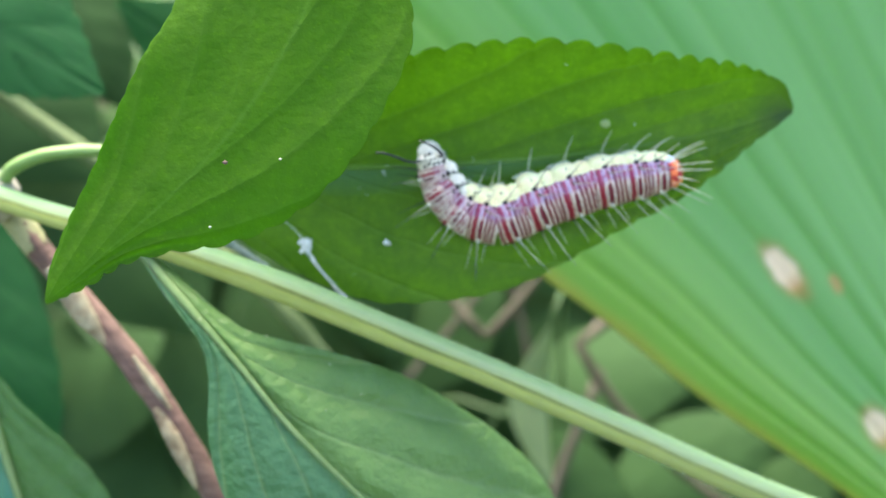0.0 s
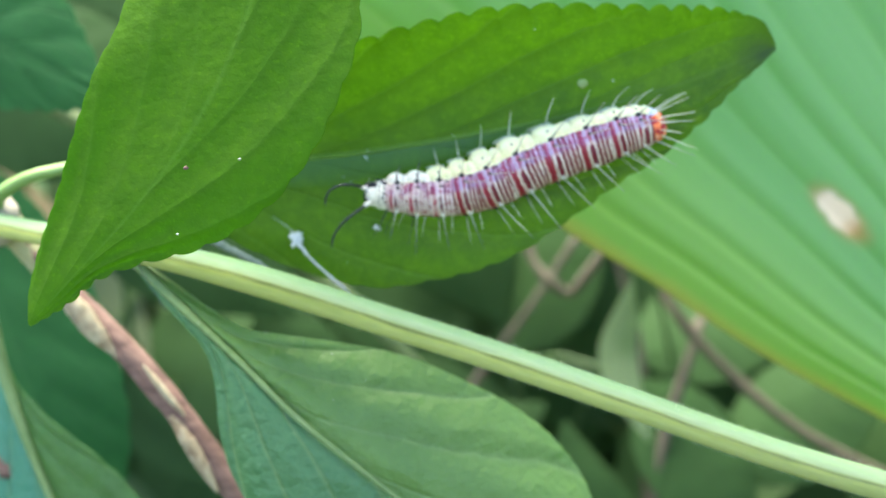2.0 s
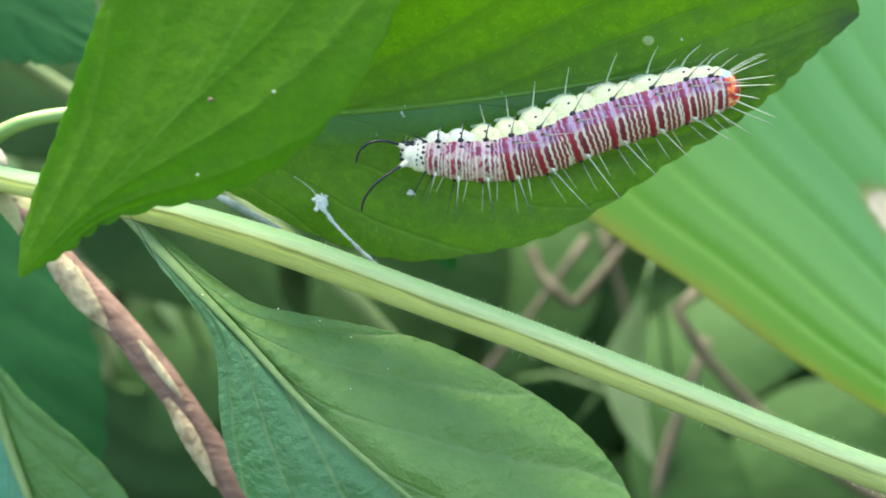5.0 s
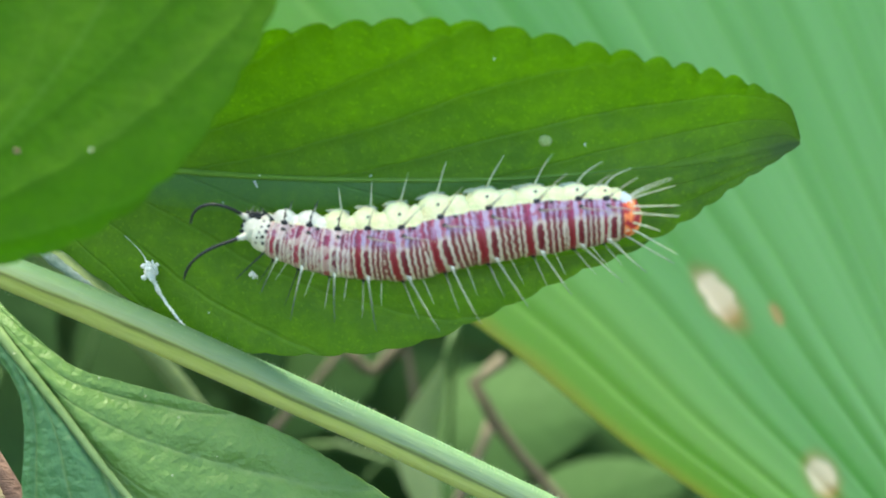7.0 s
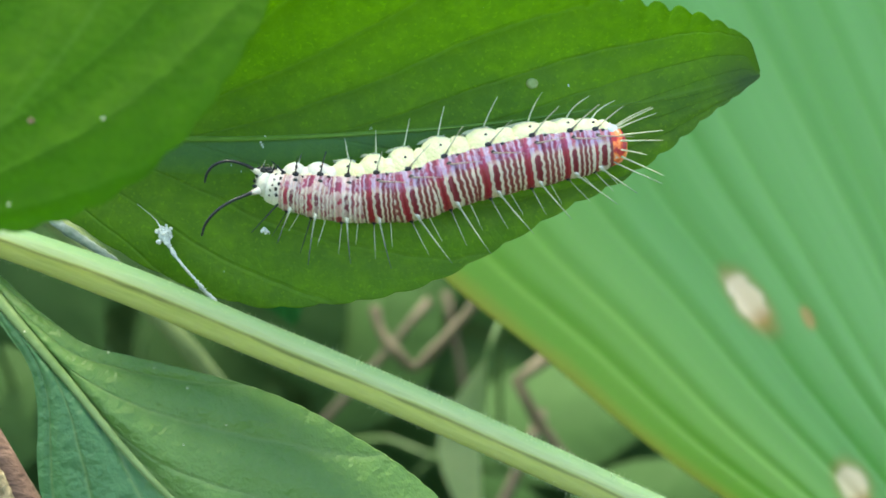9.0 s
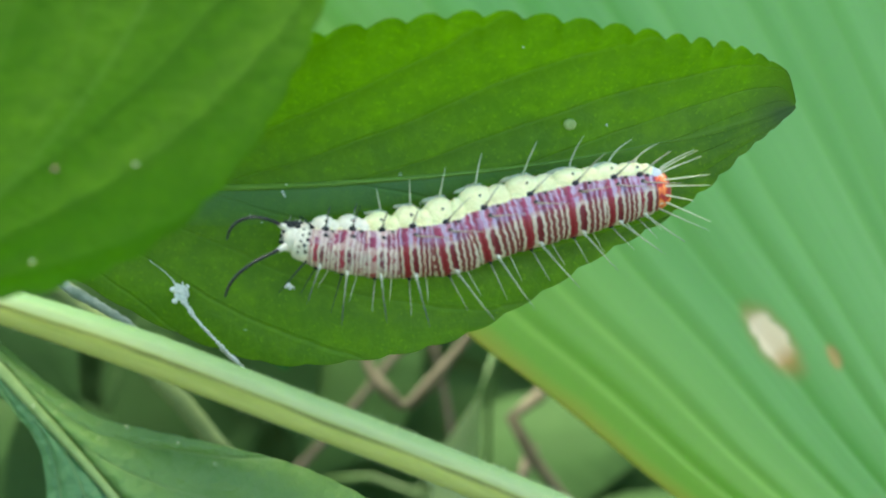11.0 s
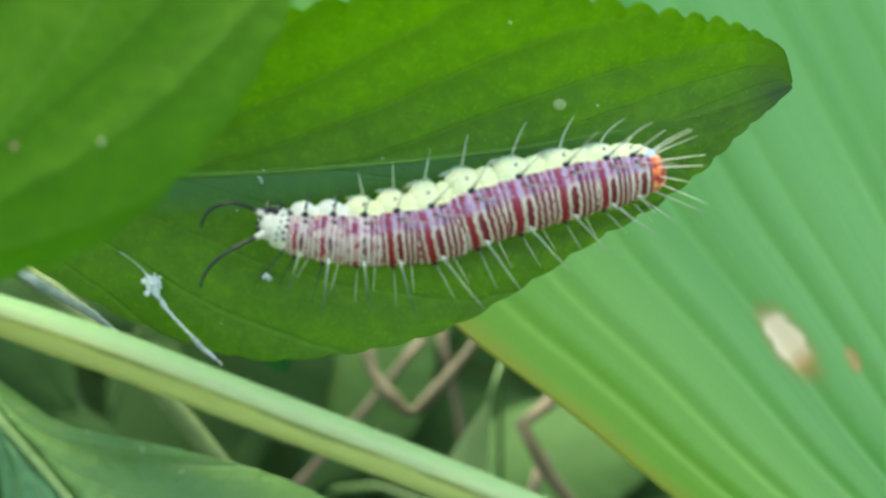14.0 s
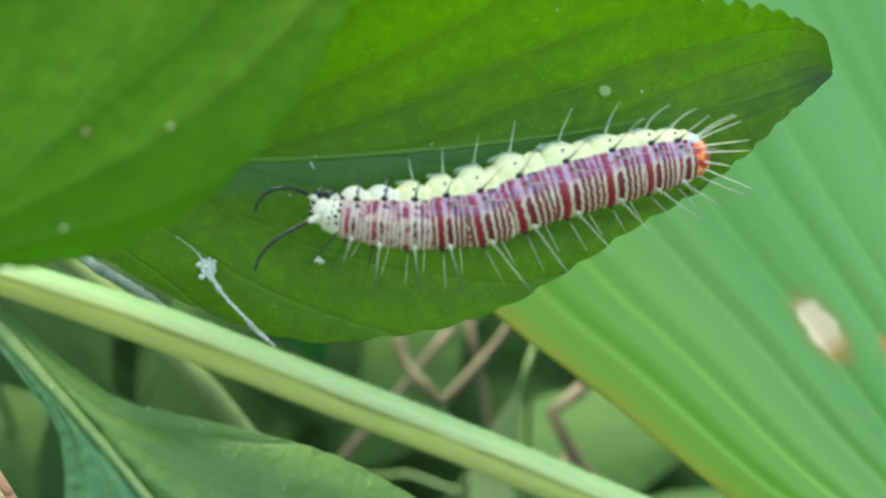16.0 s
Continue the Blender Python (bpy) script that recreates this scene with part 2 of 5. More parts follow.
def skin_material(name, white, red, dark, mid, lilac, front=0.0):
    """Caterpillar skin by the ring's own u, v map: one broad red band, a short dark patch above the foot of the spine, three thin
    stripes, white between them; lilac above, cream on the far flank."""
    m = Mat(name)
    u, v, _ = m.xyz(m.coord("UV"))
    info = m.t.nodes.new("ShaderNodeObjectInfo")
    shift = m.n("VectorMath", i0=m.coord("Object"), i1=m.n("CombineXYZ", X=info.outputs["Random"], Y=m.math("MULTIPLY", info.outputs["Random"], 3.7)).outputs[0])
    own = shift.outputs[0]
    jag = m.math("MULTIPLY", m.math("SUBTRACT", m.noise(1700, 2, vec=own), 0.5), 0.07)
    drift = m.math("MULTIPLY", m.math("SUBTRACT", m.noise(380, 1, vec=own), 0.5), 0.10)
    bead = m.math("MULTIPLY", m.math("SINE", m.math("MULTIPLY", v, 125.0)), 0.010)
    x = m.math("ADD", m.math("ADD", u, drift), m.math("ADD", jag, bead))
    w, r, b = white, red, mid
    bands = m.ramp(x, [(0.0, w), (0.02, b), (0.08, b), (0.095, w), (0.135, w), (0.15, r), (0.315, r), (0.33, w), (0.60, w), (0.615, b), (0.69, b), (0.704, w), (0.73, w), (0.745, b), (0.82, b), (0.835, w), (0.865, w), (0.88, b), (0.95, b), (0.965, w), (1.0, w)])
    # short dark patch, closed above and below
    du = m.math("DIVIDE", m.math("SUBTRACT", x, 0.468), 0.074)
    dv = m.math("DIVIDE", m.math("SUBTRACT", v, 0.405), 0.088)
    box = m.math("ADD", m.math("POWER", m.math("ABSOLUTE", du), 4.0), m.math("POWER", m.math("ABSOLUTE", dv), 4.0))
    bands = m.mix(m.math("MULTIPLY", m.math("SUBTRACT", 1.15, box), 3.0, clamp=True), bands, rgb(*dark))
    # upper flank: wine and rose between lilac, with a magenta fleck over the dark patch
    wine, rose = (0.13, 0.012, 0.055), (0.26, 0.022, 0.10)
    tint = m.ramp(x, [(0.0, lilac), (0.02, rose), (0.08, rose), (0.10, lilac), (0.13, lilac), (0.15, wine), (0.30, rose), (0.34, lilac), (0.42, lilac), (0.45, rose), (0.52, rose), (0.55, lilac), (0.60, lilac), (0.62, wine), (0.70, wine), (0.72, lilac), (0.75, rose), (0.82, wine), (0.85, lilac), (0.89, wine), (0.95, rose), (0.98, lilac), (1.0, lilac)])
    wash = m.math("MULTIPLY", m.math("SUBTRACT", m.math("ADD", v, m.math("MULTIPLY", jag, 0.8)), 0.48), 24.0, clamp=True)
    pale = m.ramp(m.noise(900, 2, vec=own), [(0.52, (0, 0, 0)), (0.58, (1, 1, 1))])
    tint = m.mix(m.math("MULTIPLY", pale, 0.55), tint, rgb(*lilac))
    wet = m.ramp(m.noise(1300, 2, vec=own), [(0.56, (0, 0, 0)), (0.62, (1, 1, 1))])
    tint = m.mix(m.math("MULTIPLY", wet, 0.75), tint, rgb(0.25, 0.02, 0.09))
    col = m.mix(m.math("MULTIPLY", wash, 0.9), bands, tint)
    if front:
        patch = m.ramp(m.noise(800, 2, vec=own), [(0.47, (0, 0, 0)), (0.52, (1, 1, 1))])
        col = m.mix(m.math("MULTIPLY", patch, front), col, rgb(*white))
    # white foot of the lower spine
    fu, fv = m.math("MULTIPLY", m.math("SUBTRACT", u, 0.45), 3.4), m.math("MULTIPLY", m.math("SUBTRACT", v, 0.30), 9.0)
    away = m.math("ADD", m.math("SQRT", m.math("ADD", m.math("MULTIPLY", fu, fu), m.math("MULTIPLY", fv, fv))), m.math("MULTIPLY", jag, 1.5))
    col = m.mix(m.math("MULTIPLY", m.math("SUBTRACT", 0.36, away), 9.0, clamp=True), col, rgb(*white))
    # reddish underside
    under = m.math("MULTIPLY", m.math("SUBTRACT", 0.262, m.math("ADD", v, m.math("MULTIPLY", jag, 0.3))), 40.0, clamp=True)
    col = m.mix(m.math("MULTIPLY", under, 0.6), col, rgb(0.30, 0.06, 0.06))
    fleck = m.ramp(m.noise(2400, 2, vec=own), [(0.70, (0, 0, 0)), (0.74, (1, 1, 1))])
    col = m.mix(m.math("MULTIPLY", fleck, 0.6), col, rgb(0.03, 0.012, 0.03))
    # cream far flank
    rim = m.math("MULTIPLY", m.math("SUBTRACT", m.math("ADD", v, m.math("MULTIPLY", m.math("SUBTRACT", m.noise(1400, 2, vec=own), 0.5), 0.035)), 0.606), 70.0, clamp=True)
    col = m.mix(rim, col, m.mix(m.noise(1200, 3, vec=own), rgb(0.66, 0.66, 0.38), rgb(0.84, 0.83, 0.58)))
    m.put(m.p, "Base Color", col)
    m.put(m.p, "Roughness", m.math("ADD", 0.26, m.math("MULTIPLY", m.noise(1500, 2, vec=own), 0.3)))
    m.put(m.p, "Subsurface Weight", 0.12)
    m.put(m.p, "Subsurface Radius", (0.0008, 0.0004, 0.0003))
    m.bump(m.math("ADD", m.noise(2600, 3, vec=own), m.math("MULTIPLY", m.math("SINE", m.math("MULTIPLY", u, 44.0)), 0.5)), 0.7, 0.00014)
    return m.m


def spine_material(name, foot, tip, turn):
    """A spine that darkens from its pale foot to its tip, by the tube's own u."""
    m = Mat(name)
    u, _, _ = m.xyz(m.coord("UV"))
    f = m.math("ADD", u, m.math("MULTIPLY", m.math("SUBTRACT", m.noise(2500, 2), 0.5), 0.3))
    m.put(m.p, "Base Color", m.ramp(f, [(max(0.0, turn - 0.22), foot), (turn + 0.22, tip)]))
    m.put(m.p, "Roughness", 0.4)
    m.put(m.p, "Subsurface Weight", 0.15)
    m.put(m.p, "Subsurface Radius", (0.0004, 0.0004, 0.0003))
    m.bump(m.noise(3000, 2), 0.4, 0.0001)
    return m.m


WHITE_SKIN = (0.56, 0.48, 0.41)
M_SKIN = skin_material("banded_skin", WHITE_SKIN, (0.24, 0.007, 0.024), (0.15, 0.006, 0.022), (0.18, 0.030, 0.034), (0.33, 0.26, 0.46))
M_SKIN_FRONT = skin_material("pale_banded_skin", (0.66, 0.58, 0.55), (0.34, 0.03, 0.07), (0.15, 0.02, 0.05), (0.28, 0.07, 0.10), (0.48, 0.36, 0.50), front=0.5)
M_HEAD = plain("white_head_skin", (0.62, 0.60, 0.56), (0.84, 0.81, 0.76), 1800, 0.4, 0.4, sss=0.1)
def tail_material():
    """Tail end: orange and crimson patches with a little pale skin between."""
    m = Mat("orange_tail_skin")
    f = m.noise(1050, 3, 0.5)
    m.put(m.p, "Base Color", m.ramp(f, [(0.36, (0.30, 0.012, 0.04)), (0.44, (0.52, 0.03, 0.03)), (0.52, (0.84, 0.20, 0.05)), (0.60, (0.86, 0.30, 0.12)), (0.66, (0.70, 0.50, 0.44))]))
    m.put(m.p, "Roughness", 0.4)
    m.put(m.p, "Subsurface Weight", 0.2)
    m.put(m.p, "Subsurface Radius", (0.001, 0.0006, 0.0004))
    m.bump(m.noise(2400, 3), 0.5, 0.0002)
    return m.m


M_TAIL = tail_material()
M_BLUISH = plain("bluish_white_skin", (0.40, 0.47, 0.58), (0.62, 0.68, 0.76), 1500, 0.5, 0.5, sss=0.2)
M_SCAR = plain("pale_scar", (0.17, 0.11, 0.06), (0.52, 0.45, 0.30), 1500, 0.75, 1.0, 0.0004, stretch=(0.5, 0.35, 1))
M_YOUNG = plain("young_beige_wood", (0.24, 0.25, 0.11), (0.38, 0.36, 0.20), 700, 0.7, 0.6, stretch=(0.4, 1, 1))
M_NODE = plain("pinkish_node", (0.26, 0.27, 0.17), (0.44, 0.38, 0.32), 500, 0.6, 0.5)
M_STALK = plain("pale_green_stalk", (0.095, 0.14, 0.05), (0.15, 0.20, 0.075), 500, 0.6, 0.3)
# darker copy of the stalk colour, with the shade deep behind painted in
M_STALK_DEEP = plain("deep_shade_stalk", (0.045, 0.10, 0.03), (0.08, 0.15, 0.05), 500, 0.6, 0.3)
M_SPOT_RIM = plain("brown_rim", (0.22, 0.27, 0.09), (0.34, 0.25, 0.11), 500, 0.8, 0.4)
M_PALE_LEAF = leaf_material("pale_dry_leaf_tissue", (0.20, 0.28, 0.14), (0.28, 0.36, 0.20), (0.3, 0.36, 0.22), (0.25, 0.4, 0.15), veins=3, slant=1.0, gloss=0.6, share=0.35)


STAINS = ((44.7, -8.7, 5.0, 2.0, -52), (53.1, -10.8, 1.6, 0.8, -58), (60.8, -34.8, 3.6, 2.1, -62))


def strap_material():
    """Ribbed strap leaf: fine lengthwise veins by the blade's v, yellow-brown dry margin, gloss."""
    m = Mat("strap_leaf_tissue")
    u, v, _ = m.xyz(m.coord("UV"))
    mp = m.n("Mapping", Vector=m.coord("UV"))
    mp.inputs["Scale"].default_value = (3.0, 260.0, 1.0)
    fine = m.noise(1.0, 3, vec=mp.outputs[0])
    mp2 = m.n("Mapping", Vector=m.coord("UV"))
    mp2.inputs["Scale"].default_value = (2.0, 40.0, 1.0)
    wide = m.noise(1.0, 3, vec=mp2.outputs[0])
    col = m.mix(m.ramp(wide, [(0.35, (0, 0, 0)), (0.65, (1, 1, 1))]), rgb(0.125, 0.30, 0.10), rgb(0.185, 0.38, 0.16))
    col = m.mix(m.math("MULTIPLY", fine, 0.3), col, rgb(0.18, 0.40, 0.18))
    uvm = m.t.nodes.new("ShaderNodeUVMap")
    uvm.uv_map = "pleat"
    fold = m.xyz(uvm.outputs[0])[0]
    col = m.mix(m.math("MULTIPLY", fold, 0.38), col, rgb(0.09, 0.26, 0.035))
    # bleached stains: place, half-axes in mm and turn
    ox, oy, _ = m.xyz(m.coord("Object"))
    ragged = m.math("MULTIPLY", m.math("SUBTRACT", m.noise(420, 3), 0.5), 0.5)
    dead = 0.0
    for sx, sy, a, b, turn in STAINS:
        dx, dy = m.math("SUBTRACT", ox, sx * MM), m.math("SUBTRACT", oy, sy * MM)
        c, n = math.cos(radians(turn)), math.sin(radians(turn))
        px = m.math("ADD", m.math("MULTIPLY", dx, c / (a * MM)), m.math("MULTIPLY", dy, n / (a * MM)))
        py = m.math("SUBTRACT", m.math("MULTIPLY", dy, c / (b * MM)), m.math("MULTIPLY", dx, n / (b * MM)))
        far = m.math("ADD", m.math("SQRT", m.math("ADD", m.math("MULTIPLY", px, px), m.math("MULTIPLY", py, py))), ragged)
        tan = m.math("MULTIPLY", m.math("SUBTRACT", 1.55, far), 1.5, clamp=True)
        core = m.math("MULTIPLY", m.math("SUBTRACT", 1.14, far), 2.4, clamp=True)
        pale = m.ramp(m.math("ADD", m.math("MULTIPLY", px, 0.45), 0.5), [(0.0, (0.52, 0.40, 0.24)), (0.2, (0.72, 0.64, 0.53)), (0.6, (0.72, 0.63, 0.50)), (0.85, (0.50, 0.34, 0.14)), (1.0, (0.40, 0.28, 0.09))])
        col = m.mix(m.math("MULTIPLY", tan, 0.75), col, rgb(0.33, 0.27, 0.10))
        col = m.mix(core, col, pale if a > 2 else rgb(0.40, 0.32, 0.12))
        dead = m.math("MAXIMUM", dead, m.math("MAXIMUM", core, m.math("MULTIPLY", tan, 0.6)))
    living = m.math("SUBTRACT", 1.0, dead, clamp=True)
    # margin on the v = 0 side
    wob = m.math("MULTIPLY", m.math("SUBTRACT", m.noise(60, 3), 0.5), 0.02)
    d = m.math("ADD", v, wob)
    green_rim = m.math("SUBTRACT", 1.0, m.math("DIVIDE", d, 0.22), clamp=True)
    col = m.mix(m.math("MULTIPLY", green_rim, 0.75), col, rgb(0.21, 0.36, 0.015))
    rim = m.math("SUBTRACT", 1.0, m.math("DIVIDE", d, 0.026), clamp=True)
    col = m.mix(m.math("MULTIPLY", rim, 0.75), col, rgb(0.46, 0.30, 0.07))
    m.put(m.p, "Base Color", col)
    m.put(m.p, "Roughness", 0.36)
    m.put(m.p, "Specular IOR Level", 0.6)
    normal = m.bump(fine, 0.10, 0.0005)
    tr = m.n("BsdfTranslucent", Color=m.mix(m.math("MULTIPLY", living, 0.6), col, rgb(0.20, 0.60, 0.07)), Normal=normal)
    mx = m.n("MixShader", i0=0.45, i1=m.p.outputs[0], i2=tr.outputs[0])
    m.put(m.out, "Surface", mx.outputs[0])
    return m.m


def thicket_material():
    """Deep undergrowth: leaves in many dull greens, a few dry ones."""
    m = Mat("undergrowth_leaves")
    geo = m.t.nodes.new("ShaderNodeNewGeometry")
    col = m.ramp(geo.outputs["Random Per Island"], [(0.0, (0.10, 0.18, 0.075)), (0.35, (0.115, 0.21, 0.09)), (0.7, (0.13, 0.235, 0.10)), (0.9, (0.145, 0.25, 0.12)), (0.96, (0.16, 0.14, 0.08)), (1.0, (0.18, 0.15, 0.10))])
    m.put(m.p, "Base Color", m.mix(m.math("MULTIPLY", m.noise(150, 3), 0.4), col, rgb(0.08, 0.16, 0.05)))
    m.put(m.p, "Roughness", 0.6)
    tr = m.n("BsdfTranslucent", Color=col)
    mx = m.n("MixShader", i0=0.5, i1=m.p.outputs[0], i2=tr.outputs[0])
    m.put(m.out, "Surface", mx.outputs[0])
    return m.m


def stem_material():
    """Ridged green stem: teal-green upper flank, yellow-green lower flank, thin dark furrow between, by the tube's v."""
    m = Mat("ridged_stem_skin")
    u, v, _ = m.xyz(m.coord("UV"))
    mp = m.n("Mapping", Vector=m.coord("UV"))
    mp.inputs["Scale"].default_value = (25.0, 14.0, 1.0)
    streak = m.noise(1.0, 3, vec=mp.outputs[0])
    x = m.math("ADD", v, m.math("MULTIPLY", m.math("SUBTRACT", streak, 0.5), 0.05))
    # own two tones, with upper darkened and lower lightened in colour to offset overhead light
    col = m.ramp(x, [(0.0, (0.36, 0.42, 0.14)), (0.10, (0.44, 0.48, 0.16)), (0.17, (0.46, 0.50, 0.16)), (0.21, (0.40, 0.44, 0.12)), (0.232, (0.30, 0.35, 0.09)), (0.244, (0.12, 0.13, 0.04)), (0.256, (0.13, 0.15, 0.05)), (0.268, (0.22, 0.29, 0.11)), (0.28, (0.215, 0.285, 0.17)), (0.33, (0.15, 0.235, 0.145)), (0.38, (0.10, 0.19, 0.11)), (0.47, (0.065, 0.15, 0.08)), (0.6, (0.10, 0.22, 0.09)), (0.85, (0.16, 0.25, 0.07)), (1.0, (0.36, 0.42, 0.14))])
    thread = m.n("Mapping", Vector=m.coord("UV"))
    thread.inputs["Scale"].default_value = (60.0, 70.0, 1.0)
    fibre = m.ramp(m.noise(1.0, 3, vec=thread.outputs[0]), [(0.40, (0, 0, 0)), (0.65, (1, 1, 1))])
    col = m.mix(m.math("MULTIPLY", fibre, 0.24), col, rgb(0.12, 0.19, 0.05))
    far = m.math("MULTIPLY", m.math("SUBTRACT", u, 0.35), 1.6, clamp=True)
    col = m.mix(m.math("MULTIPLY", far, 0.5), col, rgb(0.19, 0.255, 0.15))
    m.put(m.p, "Base Color", m.mix(m.math("MULTIPLY", m.noise(900, 3), 0.2), col, rgb(0.26, 0.35, 0.18)))
    m.put(m.p, "Roughness", 0.8)
    m.put(m.p, "Specular IOR Level", 0.12)
    m.put(m.p, "Subsurface Weight", 0.2)
    m.put(m.p, "Subsurface Radius", (0.001, 0.0012, 0.0004))
    m.bump(streak, 0.4, 0.0003)
    return m.m


M_STRAP, M_THICKET, M_STEM_RIDGED = strap_material(), thicket_material(), stem_material()


# ---- mesh helpers ----
def spline(pts, n, closed=False):
    """n points along a smooth curve through pts (tuples of any length)."""
    p = np.array(pts, float)
    d = np.concatenate([[0], np.cumsum(np.maximum(np.linalg.norm(np.diff(p, axis=0), axis=1), 1e-9))])
    s = np.linspace(0, d[-1], n)
    tang = np.gradient(p, d, axis=0) if len(p) > 2 else np.repeat((p[1:] - p[:1]) / d[-1], 2, axis=0)
    k = np.clip(np.searchsorted(d, s, side="right") - 1, 0, len(p) - 2)
    h = (d[k + 1] - d[k])[:, None]
    u = ((s - d[k])[:, None]) / h
    return (2 * u**3 - 3 * u**2 + 1) * p[k] + (u**3 - 2 * u**2 + u) * h * tang[k] + (3 * u**2 - 2 * u**3) * p[k + 1] + (u**3 - u**2) * h * tang[k + 1]


def profile(pairs, u):
    """Smooth value at u of a profile given as (u, value) pairs."""
    a = np.array(pairs, float)
    x, y = a[:, 0], a[:, 1]
    g = np.gradient(y, x)
    k = np.clip(np.searchsorted(x, u, side="right") - 1, 0, len(x) - 2)
    h = x[k + 1] - x[k]
    t = (u - x[k]) / h
    return (2 * t**3 - 3 * t**2 + 1) * y[k] + (t**3 - 2 * t**2 + t) * h * g[k] + (3 * t**2 - 2 * t**3) * y[k + 1] + (t**3 - t**2) * h * g[k + 1]


def mesh_of(name, verts, faces, material, uvs=None, smooth=True):
    me = bpy.data.meshes.new(name)
    me.from_pydata([tuple(v) for v in verts], [], faces)
    if uvs is not None:
        layer = me.uv_layers.new(name="UVMap")
        idx = np.empty(len(me.loops), np.int32)
        me.loops.foreach_get("vertex_index", idx)
        layer.data.foreach_set("uv", np.asarray(uvs, np.float32)[idx].ravel())
    for mat in (material if isinstance(material, (list, tuple)) else [material]):
        me.materials.append(mat)
    if smooth:
        me.polygons.foreach_set("use_smooth", [True] * len(me.polygons))
    me.update()
    return me


def part(name, me, parent, label="", m=None):
    """Links a mesh as one object under a thing or a part."""
    ob = new(name, me)
    ob.parent = parent
    if m is not None:
        ob.matrix_basis = m
    return tagged(ob, label)


def thing(name, m, label, category, group="", me=None, kind=""):
    ob = new(name, me)
    ob.matrix_basis = m
    return tagged(ob, label, category, group, kind)


def tube(name, pts, radii, material, n=40, sides=10, flat=1.0, rough=0.0, seed=0, caps=True):
    """A tapering tube along a smooth curve; pts in millimetres, radii at the same points."""
    rng = np.random.RandomState(seed)
    c = spline([(*p, r) for p, r in zip(pts, radii)], n)
    pos, rad = c[:, :3], np.maximum(c[:, 3], 0.004)
    tan = np.gradient(pos, axis=0)
    tan /= np.linalg.norm(tan, axis=1)[:, None]
    up = np.array((0, 0, 1.0)) if abs(tan[0][2]) < 0.8 else np.array((0, 1.0, 0))
    verts, faces, uvs = [], [], []
    for i in range(n):
        a = np.cross(tan[i], up)
        a /= np.linalg.norm(a)
        b = np.cross(a, tan[i])
        up = b
        for j in range(sides):
            th = 2 * math.pi * j / sides
            r = rad[i] * (1 + rough * (rng.rand() - 0.5))
            verts.append((pos[i] + a * math.cos(th) * r + b * math.sin(th) * r * flat) * MM)
            uvs.append((i / (n - 1), j / sides))
    for i in range(n - 1):
        for j in range(sides):
            k = (j + 1) % sides
            faces.append((i * sides + j, i * sides + k, (i + 1) * sides + k, (i + 1) * sides + j))
    if caps:
        faces.append(tuple(range(sides - 1, -1, -1)))
        faces.append(tuple((n - 1) * sides + j for j in range(sides)))
    return mesh_of(name, verts, faces, material, uvs)


